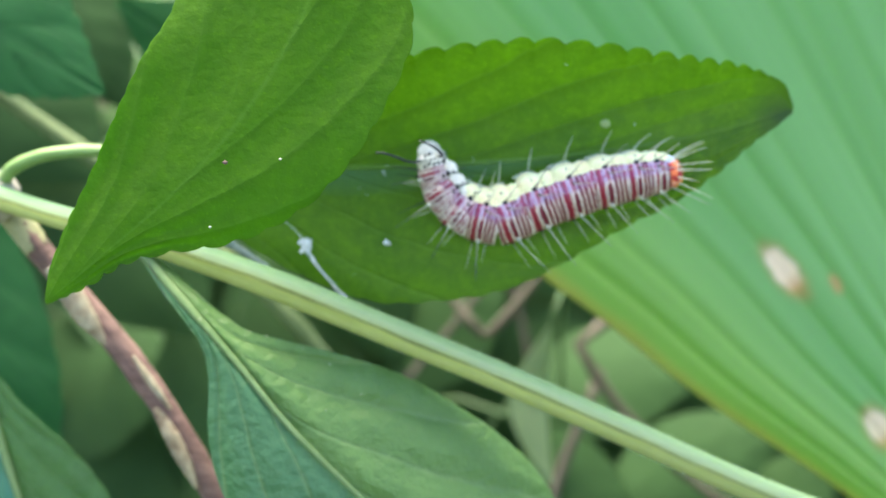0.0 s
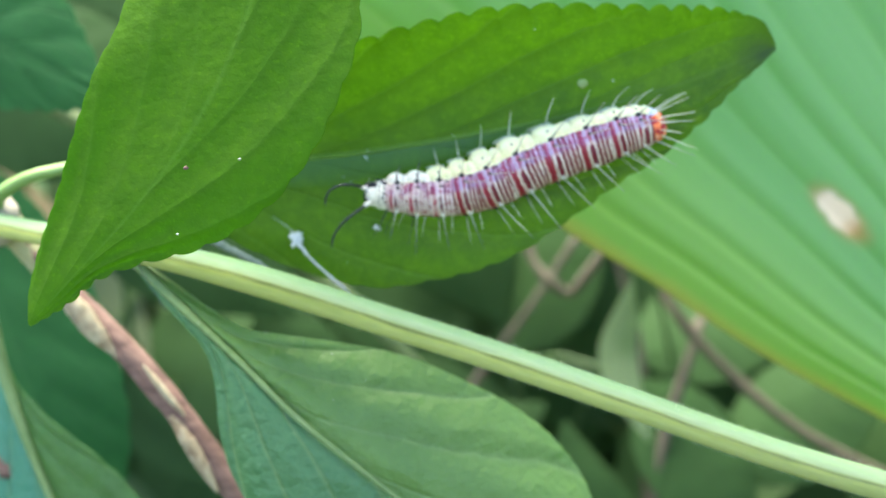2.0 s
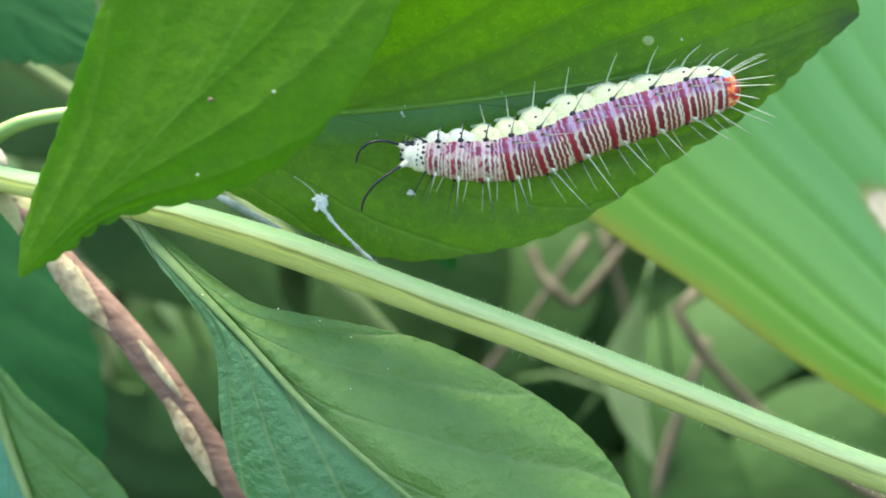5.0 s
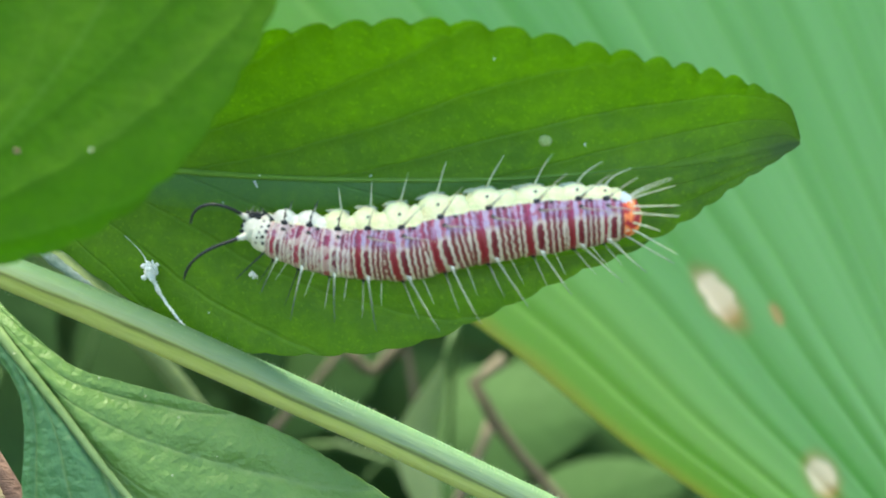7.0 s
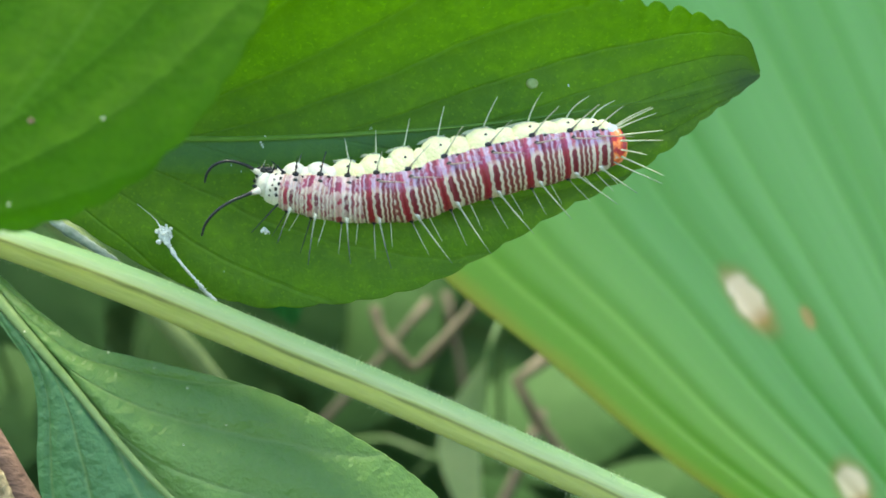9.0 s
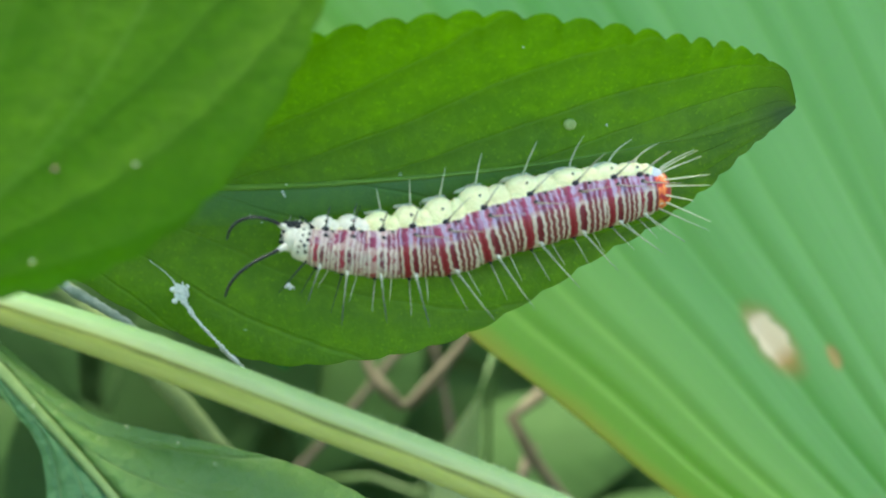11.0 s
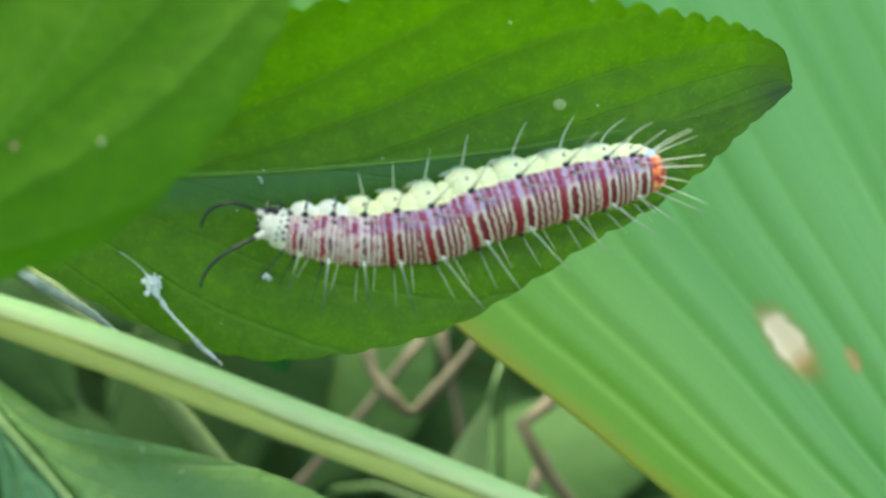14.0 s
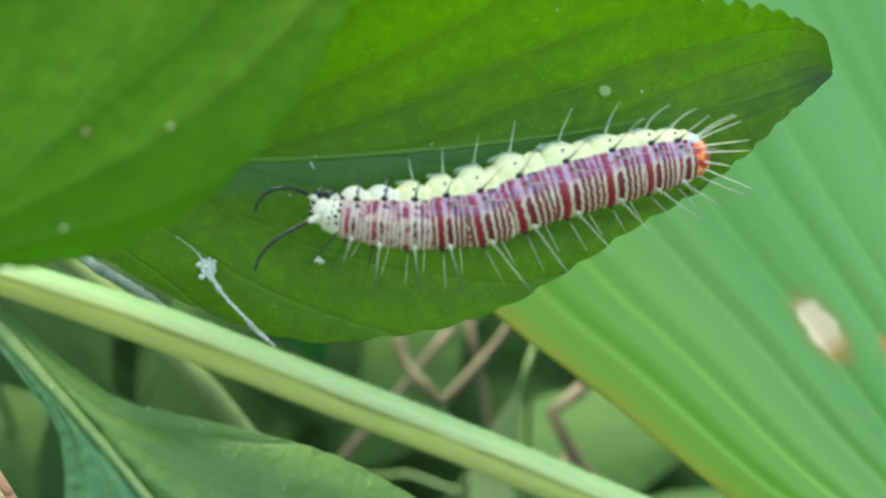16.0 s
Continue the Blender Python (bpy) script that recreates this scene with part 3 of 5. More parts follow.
def blade(name, axis, left, right, material, teeth=0, tooth=0.0, cup=(0.0, 0.0), wave=0.0, grooves=0.0, veins=8, slant=0.34, thick=0.25, nu=180, nv=14, seed=0, mid=1.2, curl=1.4, normal=(0, 0, 1)):
    """A leaf blade: axis from base to tip (mm), half-widths left and right of it as profiles of u, rounded teeth on the margin,
    halves raised by cup, sunken side veins. Two skins joined at the margin."""
    rng = np.random.RandomState(seed)
    ax = spline(axis, nu)
    tan = np.gradient(ax, axis=0)
    tan /= np.linalg.norm(tan, axis=1)[:, None]
    nrm = np.array(normal, float)
    u = np.linspace(0, 1, nu)
    wl, wr = profile(left, u), profile(right, u)
    ph = np.cumsum((0.75 + 0.5 * rng.rand(nu)) * (1 + 1.1 * u**6))
    ph = ph / ph[-1] * teeth
    saw = np.mod(ph, 1.0)
    notch = 0.5 - np.abs(2 * saw**1.35 - 1) ** 2.6
    bite = {True: tooth[0], False: tooth[1]} if isinstance(tooth, tuple) else {True: tooth, False: tooth}
    vs = np.sin(np.linspace(-1, 1, 2 * nv + 1) * math.pi / 2)
    top, uvs = [], []
    for i in range(nu):
        side = np.cross(nrm, tan[i])
        side /= np.linalg.norm(side)
        up = np.cross(tan[i], side)
        for v in vs:
            w = wl[i] if v > 0 else wr[i]
            a = abs(v)
            fade = min(1.0, 6 * u[i], 8 * (1 - u[i]) + 0.1) * (0.3 + 0.8 * u[i])
            reach = max(w, 0.02) * a + (notch[i] * bite[v > 0] * fade * a**8 if teeth else 0)
            h = (cup[0] if v > 0 else cup[1]) * w * a**curl
            h += wave * math.sin(9 * u[i] + 4 * v) * a * w * 0.1
            if grooves:
                c = (u[i] - slant * (a / 2) ** 0.85) * veins % 1.0
                h += grooves * (min(abs(c - 0.5), 0.25) * 4 - 0.6) * min(1, 2.2 * u[i], 5 * (1 - u[i])) * min(1, 3 * a) * min(1, 4 * (1 - a) + 0.15) * fade
                h -= grooves * mid * max(0, 1 - a * w / 0.6)
            top.append(ax[i] + side * math.copysign(reach, v) + up * h)
            uvs.append((u[i], 0.5 + v / 2))
    top = np.array(top)
    cols = len(vs)
    verts = np.concatenate([top, top - nrm / np.linalg.norm(nrm) * thick]) * MM
    faces, off = [], len(top)
    for i in range(nu - 1):
        for j in range(cols - 1):
            a, b, c, d = i * cols + j, (i + 1) * cols + j, (i + 1) * cols + j + 1, i * cols + j + 1
            faces.append((a, b, c, d))
            faces.append((d + off, c + off, b + off, a + off))
        for j in (0, cols - 1):
            a, b = i * cols + j, (i + 1) * cols + j
            faces.append((a, a + off, b + off, b) if j == 0 else (b, b + off, a + off, a))
    return mesh_of(name, verts, faces, material, uvs + uvs)


def ellipsoid(name, c, r, material, nu=10, nv=14, lump=0.0, seed=0):
    """A rounded body at c with half-axes r (mm), a little uneven."""
    rng = np.random.RandomState(seed)
    verts, faces = [], []
    for i in range(nu + 1):
        a = math.pi * i / nu
        for j in range(nv):
            b = 2 * math.pi * j / nv
            k = 1 + lump * (rng.rand() - 0.5)
            verts.append(((c[0] + r[0] * math.cos(a) * k) * MM, (c[1] + r[1] * math.sin(a) * math.cos(b) * k) * MM, (c[2] + r[2] * math.sin(a) * math.sin(b) * k) * MM))
    for i in range(nu):
        for j in range(nv):
            k = (j + 1) % nv
            faces.append((i * nv + j, i * nv + k, (i + 1) * nv + k, (i + 1) * nv + j))
    return mesh_of(name, verts, faces, material)


def clump(name, c, r, material, n, seed):
    """Many small rounded grains stuck together about c, within r (mm), one mesh."""
    rng = np.random.RandomState(seed)
    verts, faces = [], []
    for k in range(n):
        p = rng.normal(0, 0.42, 3) * r
        q = rng.uniform(0.14, 0.36) * min(r[0], r[1])
        o = len(verts)
        for i in range(6):
            a = math.pi * i / 5
            for j in range(8):
                b = 2 * math.pi * j / 8
                g = q * (1 + 0.35 * (rng.rand() - 0.5))
                verts.append(((c[0] + p[0] + g * math.cos(a)) * MM, (c[1] + p[1] + g * math.sin(a) * math.cos(b)) * MM, (c[2] + p[2] + g * math.sin(a) * math.sin(b)) * MM))
        faces += [(o + i * 8 + j, o + i * 8 + (j + 1) % 8, o + (i + 1) * 8 + (j + 1) % 8, o + (i + 1) * 8 + j) for i in range(5) for j in range(8)]
    return mesh_of(name, verts, faces, material)


# ---- ground and undergrowth ----
def ground():
    n = 60
    xs = np.concatenate([-np.geomspace(200, 0.05, n // 2), np.geomspace(0.05, 200, n // 2)])
    verts = [(x, y, 0.012 * noise.noise((x * 6, y * 6, 0)) if abs(x) < 3 and abs(y) < 3 else 0) for y in xs for x in xs]
    faces = [(j * n + i, j * n + i + 1, (j + 1) * n + i + 1, (j + 1) * n + i) for j in range(n - 1) for i in range(n - 1)]
    thing("ground", Matrix(), "dark soil with leaf litter under the plants", "ground", me=mesh_of("ground", verts, faces, M_SOIL), kind="structure")


def undergrowth():
    """Low plants behind and around: many bent leaves on short stalks, one mesh."""
    rng = np.random.RandomState(11)
    verts, faces = [], []
    for k in range(6800):
        close = k < 1500
        x, y = (rng.uniform(-0.35, 0.35), rng.uniform(0.17, 0.42)) if close else (rng.uniform(-1.3, 1.3), rng.uniform(0.3, 2.2))
        z = rng.uniform(0.30, 0.53) if close else rng.uniform(0.02, 0.34 + 0.26 * min(1, y / 1.2))
        if close and abs(x) < 0.1 and y < 0.26 and z > 0.40:
            y, z = y + 0.06, z - 0.04
        ln, wd = rng.uniform(0.03, 0.085), rng.uniform(0.007, 0.018)
        yaw, tilt, roll = rng.uniform(0, 2 * math.pi), rng.uniform(-0.9, 0.9), rng.uniform(-0.9, 0.9)
        m = Matrix.Translation((x, y, z)) @ Euler((roll, tilt, yaw)).to_matrix().to_4x4()
        o = len(verts)
        for i in range(7):
            u = i / 6
            w = wd * math.sin(math.pi * min(1, u * 0.92 + 0.05)) ** 0.8
            for v in (-1, 0, 1):
                verts.append(m @ Vector((u * ln, v * w, -0.25 * ln * u * u - 0.3 * w * (1 - abs(v)))))
        for i in range(6):
            for j in range(2):
                faces.append((o + i * 3 + j, o + i * 3 + j + 1, o + i * 3 + j + 4, o + i * 3 + j + 3))
    for k in range(6500):
        # lower growth all round, thinning out with distance
        a, d = rng.uniform(0, 2 * math.pi), 0.35 + 2.6 * rng.rand() ** 0.8
        x, y = d * math.cos(a), 0.5 + d * math.sin(a)
        if abs(x) < 1.3 and 0.3 < y < 2.2:
            continue
        z = rng.uniform(0.02, 0.30) * (1 - 0.2 * d)
        ln, wd = rng.uniform(0.04, 0.10), rng.uniform(0.009, 0.022)
        m = Matrix.Translation((x, y, max(z, 0.02))) @ Euler((rng.uniform(-0.8, 0.8), rng.uniform(-0.8, 0.8), rng.uniform(0, 2 * math.pi))).to_matrix().to_4x4()
        o = len(verts)
        for i in range(7):
            u = i / 6
            w = wd * math.sin(math.pi * min(1, u * 0.92 + 0.05)) ** 0.8
            for v in (-1, 0, 1):
                verts.append(m @ Vector((u * ln, v * w, -0.25 * ln * u * u - 0.3 * w * (1 - abs(v)))))
        faces += [(o + i * 3 + j, o + i * 3 + j + 1, o + i * 3 + j + 4, o + i * 3 + j + 3) for i in range(6) for j in range(2)]
    thing("undergrowth", Matrix(), "dense dark green undergrowth of small bent leaves", "undergrowth", me=mesh_of("undergrowth", verts, faces, M_THICKET), kind="stuff")


ground()
undergrowth()

# ---- the shrub: woody stem, green stem, toothed leaves ----
HINGE = (-60, 0, 0)
plant = thing("shrub", at(*HINGE), "green shrub with toothed leaves on a woody brown stem", "shrub")


def rel(pts):
    return [(p[0] - HINGE[0], p[1] - HINGE[1], p[2] - HINGE[2]) for p in pts]


LEAF_AXIS = [(-54, 7, 0.5), (-42, 6.2, 0.5), (-27.3, 6.0, 0), (-10.9, 7.0, 0.2), (5, 8.9, 0), (18, 11.6, -1.5), (30.8, 15.7, -5)]
leaf_main = part("leaf", blade("leaf", rel(LEAF_AXIS),
                 [(0, 0.4), (0.1, 5.5), (0.25, 9.5), (0.36, 11.6), (0.45, 12.9), (0.54, 13.5), (0.62, 13.4), (0.7, 12.2), (0.78, 10.4), (0.86, 8.3), (0.92, 6.5), (0.965, 4.4), (0.988, 2.8), (1, 0.3)],
                 [(0, 0.4), (0.1, 5.5), (0.18, 9.5), (0.24, 12.4), (0.31, 15.2), (0.37, 16.9), (0.45, 17), (0.51, 16.6), (0.58, 15.2), (0.64, 12.9), (0.73, 9.4), (0.8, 7.4), (0.86, 5.2), (0.92, 2.8), (0.965, 1.5), (1, 0.3)],
                 M_LEAF, teeth=26, tooth=(0.95, 0.4), cup=(0.70, -0.10), curl=2.2, grooves=0.8, veins=5.5, slant=1.0, nu=300, seed=3, mid=0.2), plant, "toothed green leaf with a pale midrib")
part("midrib", tube("midrib", rel([(x, y + 0.05, z + 0.05) for x, y, z in LEAF_AXIS[:6]]), [0.4, 0.36, 0.3, 0.22, 0.14, 0.03], M_MIDRIB, 70, 10, flat=0.5), leaf_main, "slender green midrib")
part("petiole", tube("petiole", rel([(-71, 2.2, -4), (-69, 4.2, -2), (-65, 6.0, -0.5), (-60, 6.9, 0), (-52, 7, 0.4)]), [1.0, 0.95, 0.85, 0.8, 0.7], M_STEM, 40, 10), leaf_main)
leaf_front = part("leaf", blade("leaf", rel([(-20, 46, 22), (-24, 32, 26), (-28, 20, 28), (-34, 9.5, 29), (-42, 0.5, 29), (-49, -5.5, 28), (-55, -10.4, 26)]),
                  [(0, 0.5), (0.15, 3), (0.25, 6.5), (0.33, 10.8), (0.45, 12), (0.55, 11.8), (0.65, 10), (0.73, 7.2), (0.79, 4.2), (0.85, 2.2), (0.93, 1.4), (1, 0.2)],
                  [(0, 0.5), (0.15, 9), (0.28, 12.8), (0.40, 13.4), (0.5, 12.6), (0.58, 12.4), (0.66, 11.3), (0.76, 9), (0.85, 6.4), (0.92, 4.2), (0.97, 2.2), (1, 0.2)],
                  M_FRONT, teeth=24, tooth=(0.5, 0.18), cup=(-0.1, -0.12), wave=0.6, grooves=-0.45, veins=3.5, slant=-1.3, nu=220, seed=5, mid=0.0), plant, "bright young leaf lit from behind")
LOWER_AXIS = [(-51, -4.5, 5), (-44, -11.5, 8), (-37.5, -18.3, 9), (-31, -25.7, 9), (-21, -35.3, 8), (-8, -48, 5), (5, -61, 0)]
leaf_lower = part("leaf", blade("leaf", rel(LOWER_AXIS),
                  [(0, 0.3), (0.09, 1.4), (0.17, 2.2), (0.23, 3.5), (0.27, 5.8), (0.325, 9), (0.43, 13.2), (0.54, 15.6), (0.63, 16.8), (0.72, 16.8), (0.82, 14.5), (0.93, 7), (1, 0.3)],
                  [(0, 0.2), (0.09, 1.2), (0.15, 1.5), (0.21, 2.3), (0.25, 4.4), (0.3, 7.8), (0.36, 10.8), (0.44, 13.2), (0.54, 15.5), (0.65, 16.5), (0.75, 15), (0.9, 8), (1, 0.3)],
                  M_LOWER, teeth=38, tooth=0.14, cup=(-0.45, -0.10), wave=0.8, grooves=1.3, veins=5, slant=0.9, nu=220, seed=7), plant, "glossy dark green leaf with sunken veins")
part("midrib", tube("midrib", rel([(x, y, z - 0.1) for x, y, z in LOWER_AXIS]), [0.75, 0.55, 0.42, 0.34, 0.28, 0.24, 0.1], M_RIB, 60, 10, flat=0.6), leaf_lower, "pale green midrib")
STEM_LINE = [(-71.0, 1.0, -3.0), (-65.0, -0.6, 0.0), (-58.0, -2.2, 4.0), (-50.5, -3.9, 6.0), (-33.3, -9.1, 8.0), (-20.0, -14.1, 8.0), (-6.6, -19.2, 8.0), (6.5, -24.5, 8.0), (25.7, -32.5, 7.0), (50.0, -41.1, 5.0), (95.0, -58.0, 0.0)]
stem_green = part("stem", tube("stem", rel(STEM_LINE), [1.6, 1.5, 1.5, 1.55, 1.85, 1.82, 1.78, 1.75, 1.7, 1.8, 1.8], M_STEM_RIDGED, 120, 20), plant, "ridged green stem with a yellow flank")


def fuzz(line, radius, count, length, seed):
    """Short fine hairs standing off a stem, in one mesh."""
    rng = np.random.RandomState(seed)
    c = spline(line, 400)
    tan = np.gradient(c, axis=0)
    tan /= np.linalg.norm(tan, axis=1)[:, None]
    verts, faces = [], []
    for _ in range(count):
        i = rng.randint(40, 330)
        a = np.cross(tan[i], (0, 0, 1.0))
        th = rng.choice((0, math.pi)) + rng.normal(0, 0.45)
        d = a * math.cos(th) + np.array((0, 0, 1.0)) * math.sin(th)
        p = c[i] + d * np.interp(i, (40, 130, 330), (1.55, 1.83, 1.75)) * 0.97
        q = p + (d + rng.normal(0, 0.6, 3)) * length * rng.uniform(0.5, 1.3)
        s = np.cross(d, tan[i]) * 0.016 + tan[i] * 0.016
        o = len(verts)
        verts += [p - s, p + s, p + tan[i] * 0.018, q]
        faces += [(o, o + 1, o + 3), (o + 1, o + 2, o + 3), (o + 2, o, o + 3)]
    return mesh_of("fuzz", np.array(verts) * MM, faces, M_FUZZ, smooth=False)


tagged(part("fuzz", fuzz(rel(STEM_LINE), 1.6, 5600, 0.27, 21), stem_green), kind="stuff")
WOOD_LINE = [(-82, 18, -8), (-76, 8, -8), (-70, -1, -8), (-63.5, -9.3, -8), (-57, -17, -8), (-51, -24.5, -8), (-44, -36, -8), (-30, -62, -10), (-10, -200, -30), (20, -566, -60)]
wood = part("woody_stem", tube("woody_stem", rel(WOOD_LINE), [1.4, 1.6, 1.8, 1.55, 1.8, 1.6, 1.75, 2.0, 3, 4], M_BARK, 130, 14, rough=0.14), plant, "brown woody stem with pale bark scars")
for k, (ph, rr) in enumerate(((0.4, 0.75), (2.6, 0.6))):
    w = spline(WOOD_LINE[1:8], 60)
    strand = [(p[0] + 1.25 * math.cos(ph + i * 0.075), p[1] + 0.6 * math.cos(ph + i * 0.075), p[2] + 1.25 * math.sin(ph + i * 0.075)) for i, p in enumerate(w)]
    part("bark_strand", tube("bark_strand", rel(strand[::3]), [rr * (0.8 + 0.4 * ((i * 7) % 5) / 4) for i in range(len(strand[::3]))], M_BARK_GREY if k else M_BARK, 120, 10, rough=0.3, seed=k), wood, "twisted strand of bark")
for pts, rad in (([(-64.6, -8.0, -6.2), (-62.2, -11, -6.1), (-59.6, -14.8, -6.1), (-57, -18.2, -6.3)], [0.8, 1.5, 1.35, 0.25]),
                 ([(-50.6, -26.5, -6.6), (-48.9, -29.5, -6.4), (-46.8, -33.5, -6.3), (-45.2, -37, -6.4)], [0.35, 0.95, 0.9, 0.25]),
                 ([(-53.6, -19.6, -6.4), (-51.2, -23, -6.2), (-48.6, -26.6, -6.3)], [0.2, 0.55, 0.2])):
    part("bark_scar", tube("bark_scar", rel(pts), rad, M_SCAR, 40, 12, flat=0.55, rough=0.16, seed=len(pts)), wood, "pale peeled scar")
part("young_wood", tube("young_wood", rel([(-74.5, 4.5, -8), (-71.5, 1.0, -8), (-69, -2.2, -8), (-66.6, -5.6, -8)]), [1.9, 2.0, 1.95, 1.75], M_YOUNG, 40, 14, rough=0.12, seed=4), wood, "pale beige young wood")
part("node", ellipsoid("node", tuple(rel([(-71.5, 1.2, -5)])[0]), (3.3, 3.6, 3.0), M_NODE, 14, 18, 0.12), plant, "swollen pinkish node")
leaf_side = part("leaf", blade("leaf", rel([(-80, 3, -12), (-77.3, -8, -12), (-75, -22, -12), (-69, -43, -13), (-60, -64, -16)]),
                 [(0, 0.4), (0.2, 0.7), (0.36, 1.2), (0.45, 4), (0.55, 8), (0.68, 11), (0.8, 10), (0.92, 5), (1, 0.3)],
                 [(0, 0.4), (0.2, 0.7), (0.33, 3), (0.45, 9), (0.6, 13), (0.75, 12), (0.9, 6), (1, 0.3)],
                 M_SIDE, teeth=18, tooth=0.3, cup=(-0.1, -0.2), grooves=0.4, veins=5, slant=0.9, nu=120, seed=9), plant, "green leaf with a painted bluish sky sheen and a torn brown hole")
part("midrib", tube("midrib", rel([(-79, 6, -12), (-77.3, -8, -11.8), (-75, -22, -11.8), (-69, -43, -12.8), (-60, -64, -16)]), [1.4, 1.25, 0.85, 0.45, 0.15], M_RIB, 50, 8), leaf_side, "pale green midrib")
part("hole", ellipsoid("hole", tuple(rel([(-77.2, -32.2, -13.0)])[0]), (1.4, 2.9, 0.16), M_BARK, 10, 14, 0.4, 3), leaf_side, "brown rotted hole")

# ---- a leafy neighbour behind the shrub ----
neighbour = thing("leafy_plant", at(-90, 40, -34), "blue-green toothed leaf on a pale stalk behind the shrub", "plant")


def off(pts, o=(-90, 40, -34)):
    return [(p[0] - o[0], p[1] - o[1], p[2] - o[2]) for p in pts]


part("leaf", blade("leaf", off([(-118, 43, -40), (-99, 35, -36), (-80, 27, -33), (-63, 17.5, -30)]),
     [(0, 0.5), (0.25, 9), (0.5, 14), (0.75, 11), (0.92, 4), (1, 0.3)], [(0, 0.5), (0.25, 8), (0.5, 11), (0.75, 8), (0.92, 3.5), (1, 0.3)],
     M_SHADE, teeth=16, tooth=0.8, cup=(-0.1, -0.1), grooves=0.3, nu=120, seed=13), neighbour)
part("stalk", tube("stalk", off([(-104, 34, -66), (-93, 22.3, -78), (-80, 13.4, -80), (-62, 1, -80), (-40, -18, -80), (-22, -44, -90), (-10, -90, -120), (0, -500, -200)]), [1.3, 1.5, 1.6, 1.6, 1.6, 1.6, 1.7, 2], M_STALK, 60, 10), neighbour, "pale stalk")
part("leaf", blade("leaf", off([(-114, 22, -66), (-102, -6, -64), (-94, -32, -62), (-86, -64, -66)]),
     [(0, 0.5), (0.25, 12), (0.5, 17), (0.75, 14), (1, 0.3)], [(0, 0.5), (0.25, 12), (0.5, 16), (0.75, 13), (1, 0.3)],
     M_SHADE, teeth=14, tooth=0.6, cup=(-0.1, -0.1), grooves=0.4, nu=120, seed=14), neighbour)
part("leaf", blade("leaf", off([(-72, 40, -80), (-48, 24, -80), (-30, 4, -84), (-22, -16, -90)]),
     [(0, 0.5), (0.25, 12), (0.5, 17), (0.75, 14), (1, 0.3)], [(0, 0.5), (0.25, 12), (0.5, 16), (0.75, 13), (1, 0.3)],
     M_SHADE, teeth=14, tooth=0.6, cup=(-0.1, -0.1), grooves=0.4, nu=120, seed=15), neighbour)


# ---- broad leaves deeper in ----
def deep_leaf(x, y, z, turn, length, width, tilt, seed):
    """A broad leaf on a stalk that runs down to the ground."""
    ob = thing("broad_leaf", at(x, y, z, tilt, 0, turn), "broad leaf deep in the undergrowth, its green darkened for shade", "leaf", "broad leaves behind the shrub")
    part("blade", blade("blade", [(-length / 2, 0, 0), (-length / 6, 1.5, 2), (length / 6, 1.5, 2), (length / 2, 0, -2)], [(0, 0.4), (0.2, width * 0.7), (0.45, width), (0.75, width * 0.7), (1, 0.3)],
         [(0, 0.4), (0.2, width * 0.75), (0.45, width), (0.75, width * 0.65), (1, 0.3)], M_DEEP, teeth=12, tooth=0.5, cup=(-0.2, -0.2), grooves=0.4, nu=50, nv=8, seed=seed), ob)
    inv = at(x, y, z, tilt, 0, turn).inverted()
    foot = inv @ Vector(((x + 20) * MM, 0.35 - z * 0.0004, 0.0))
    f = tuple(v / MM for v in foot)
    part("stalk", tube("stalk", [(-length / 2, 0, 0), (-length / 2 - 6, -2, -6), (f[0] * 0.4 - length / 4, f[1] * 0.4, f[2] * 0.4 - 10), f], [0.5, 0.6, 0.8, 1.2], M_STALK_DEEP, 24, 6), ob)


for k, (x, y, z, turn, ln, wd, tilt) in enumerate(((-30, -74, -190, 40, 50, 14, -30), (26, -72, -165, -60, 52, 15, -35), (56, -64, -175, 30, 54, 15, -25), (2, -84, -170, 110, 50, 14, -40), (-44, -78, -150, -20, 52, 15, -30),
                                                   (82, -82, -185, 70, 55, 16, -30), (38, -42, -195, 10, 56, 17, -35), (-6, -24, -205, 60, 58, 17, -30), (-64, -44, -140, -70, 46, 13, -25), (-34, 2, -175, 30, 55, 16, -30),
                                                   (16, -58, -215, 150, 60, 18, -35), (70, -40, -220, -30, 60, 18, -30), (-80, 10, -160, 20, 55, 16, -25), (-96, 44, -130, -50, 50, 14, -20), (-108, 26, -118, -35, 62, 20, -14), (-84, -6, -128, -40, 60, 18, -18))):
    deep_leaf(x, y, z, turn, ln, wd, tilt, 30 + k)
far_rng = random.Random(8)
for k in range(48):
    deep_leaf(-112 + 28 * (k % 8) + far_rng.uniform(-9, 9), -8 - 20 * (k // 8) + far_rng.uniform(-7, 7), far_rng.uniform(-232, -202), far_rng.uniform(-70, 70), far_rng.uniform(52, 66), far_rng.uniform(17, 21), far_rng.uniform(-28, -12), 90 + k)
for k in range(16):
    deep_leaf(-120 + 62 * (k % 4) + far_rng.uniform(-15, 15), -14 - 24 * (k // 4) + far_rng.uniform(-8, 8), far_rng.uniform(-262, -222), far_rng.uniform(-60, 60), far_rng.uniform(62, 80), far_rng.uniform(18, 24), far_rng.uniform(-30, -10), 60 + k)


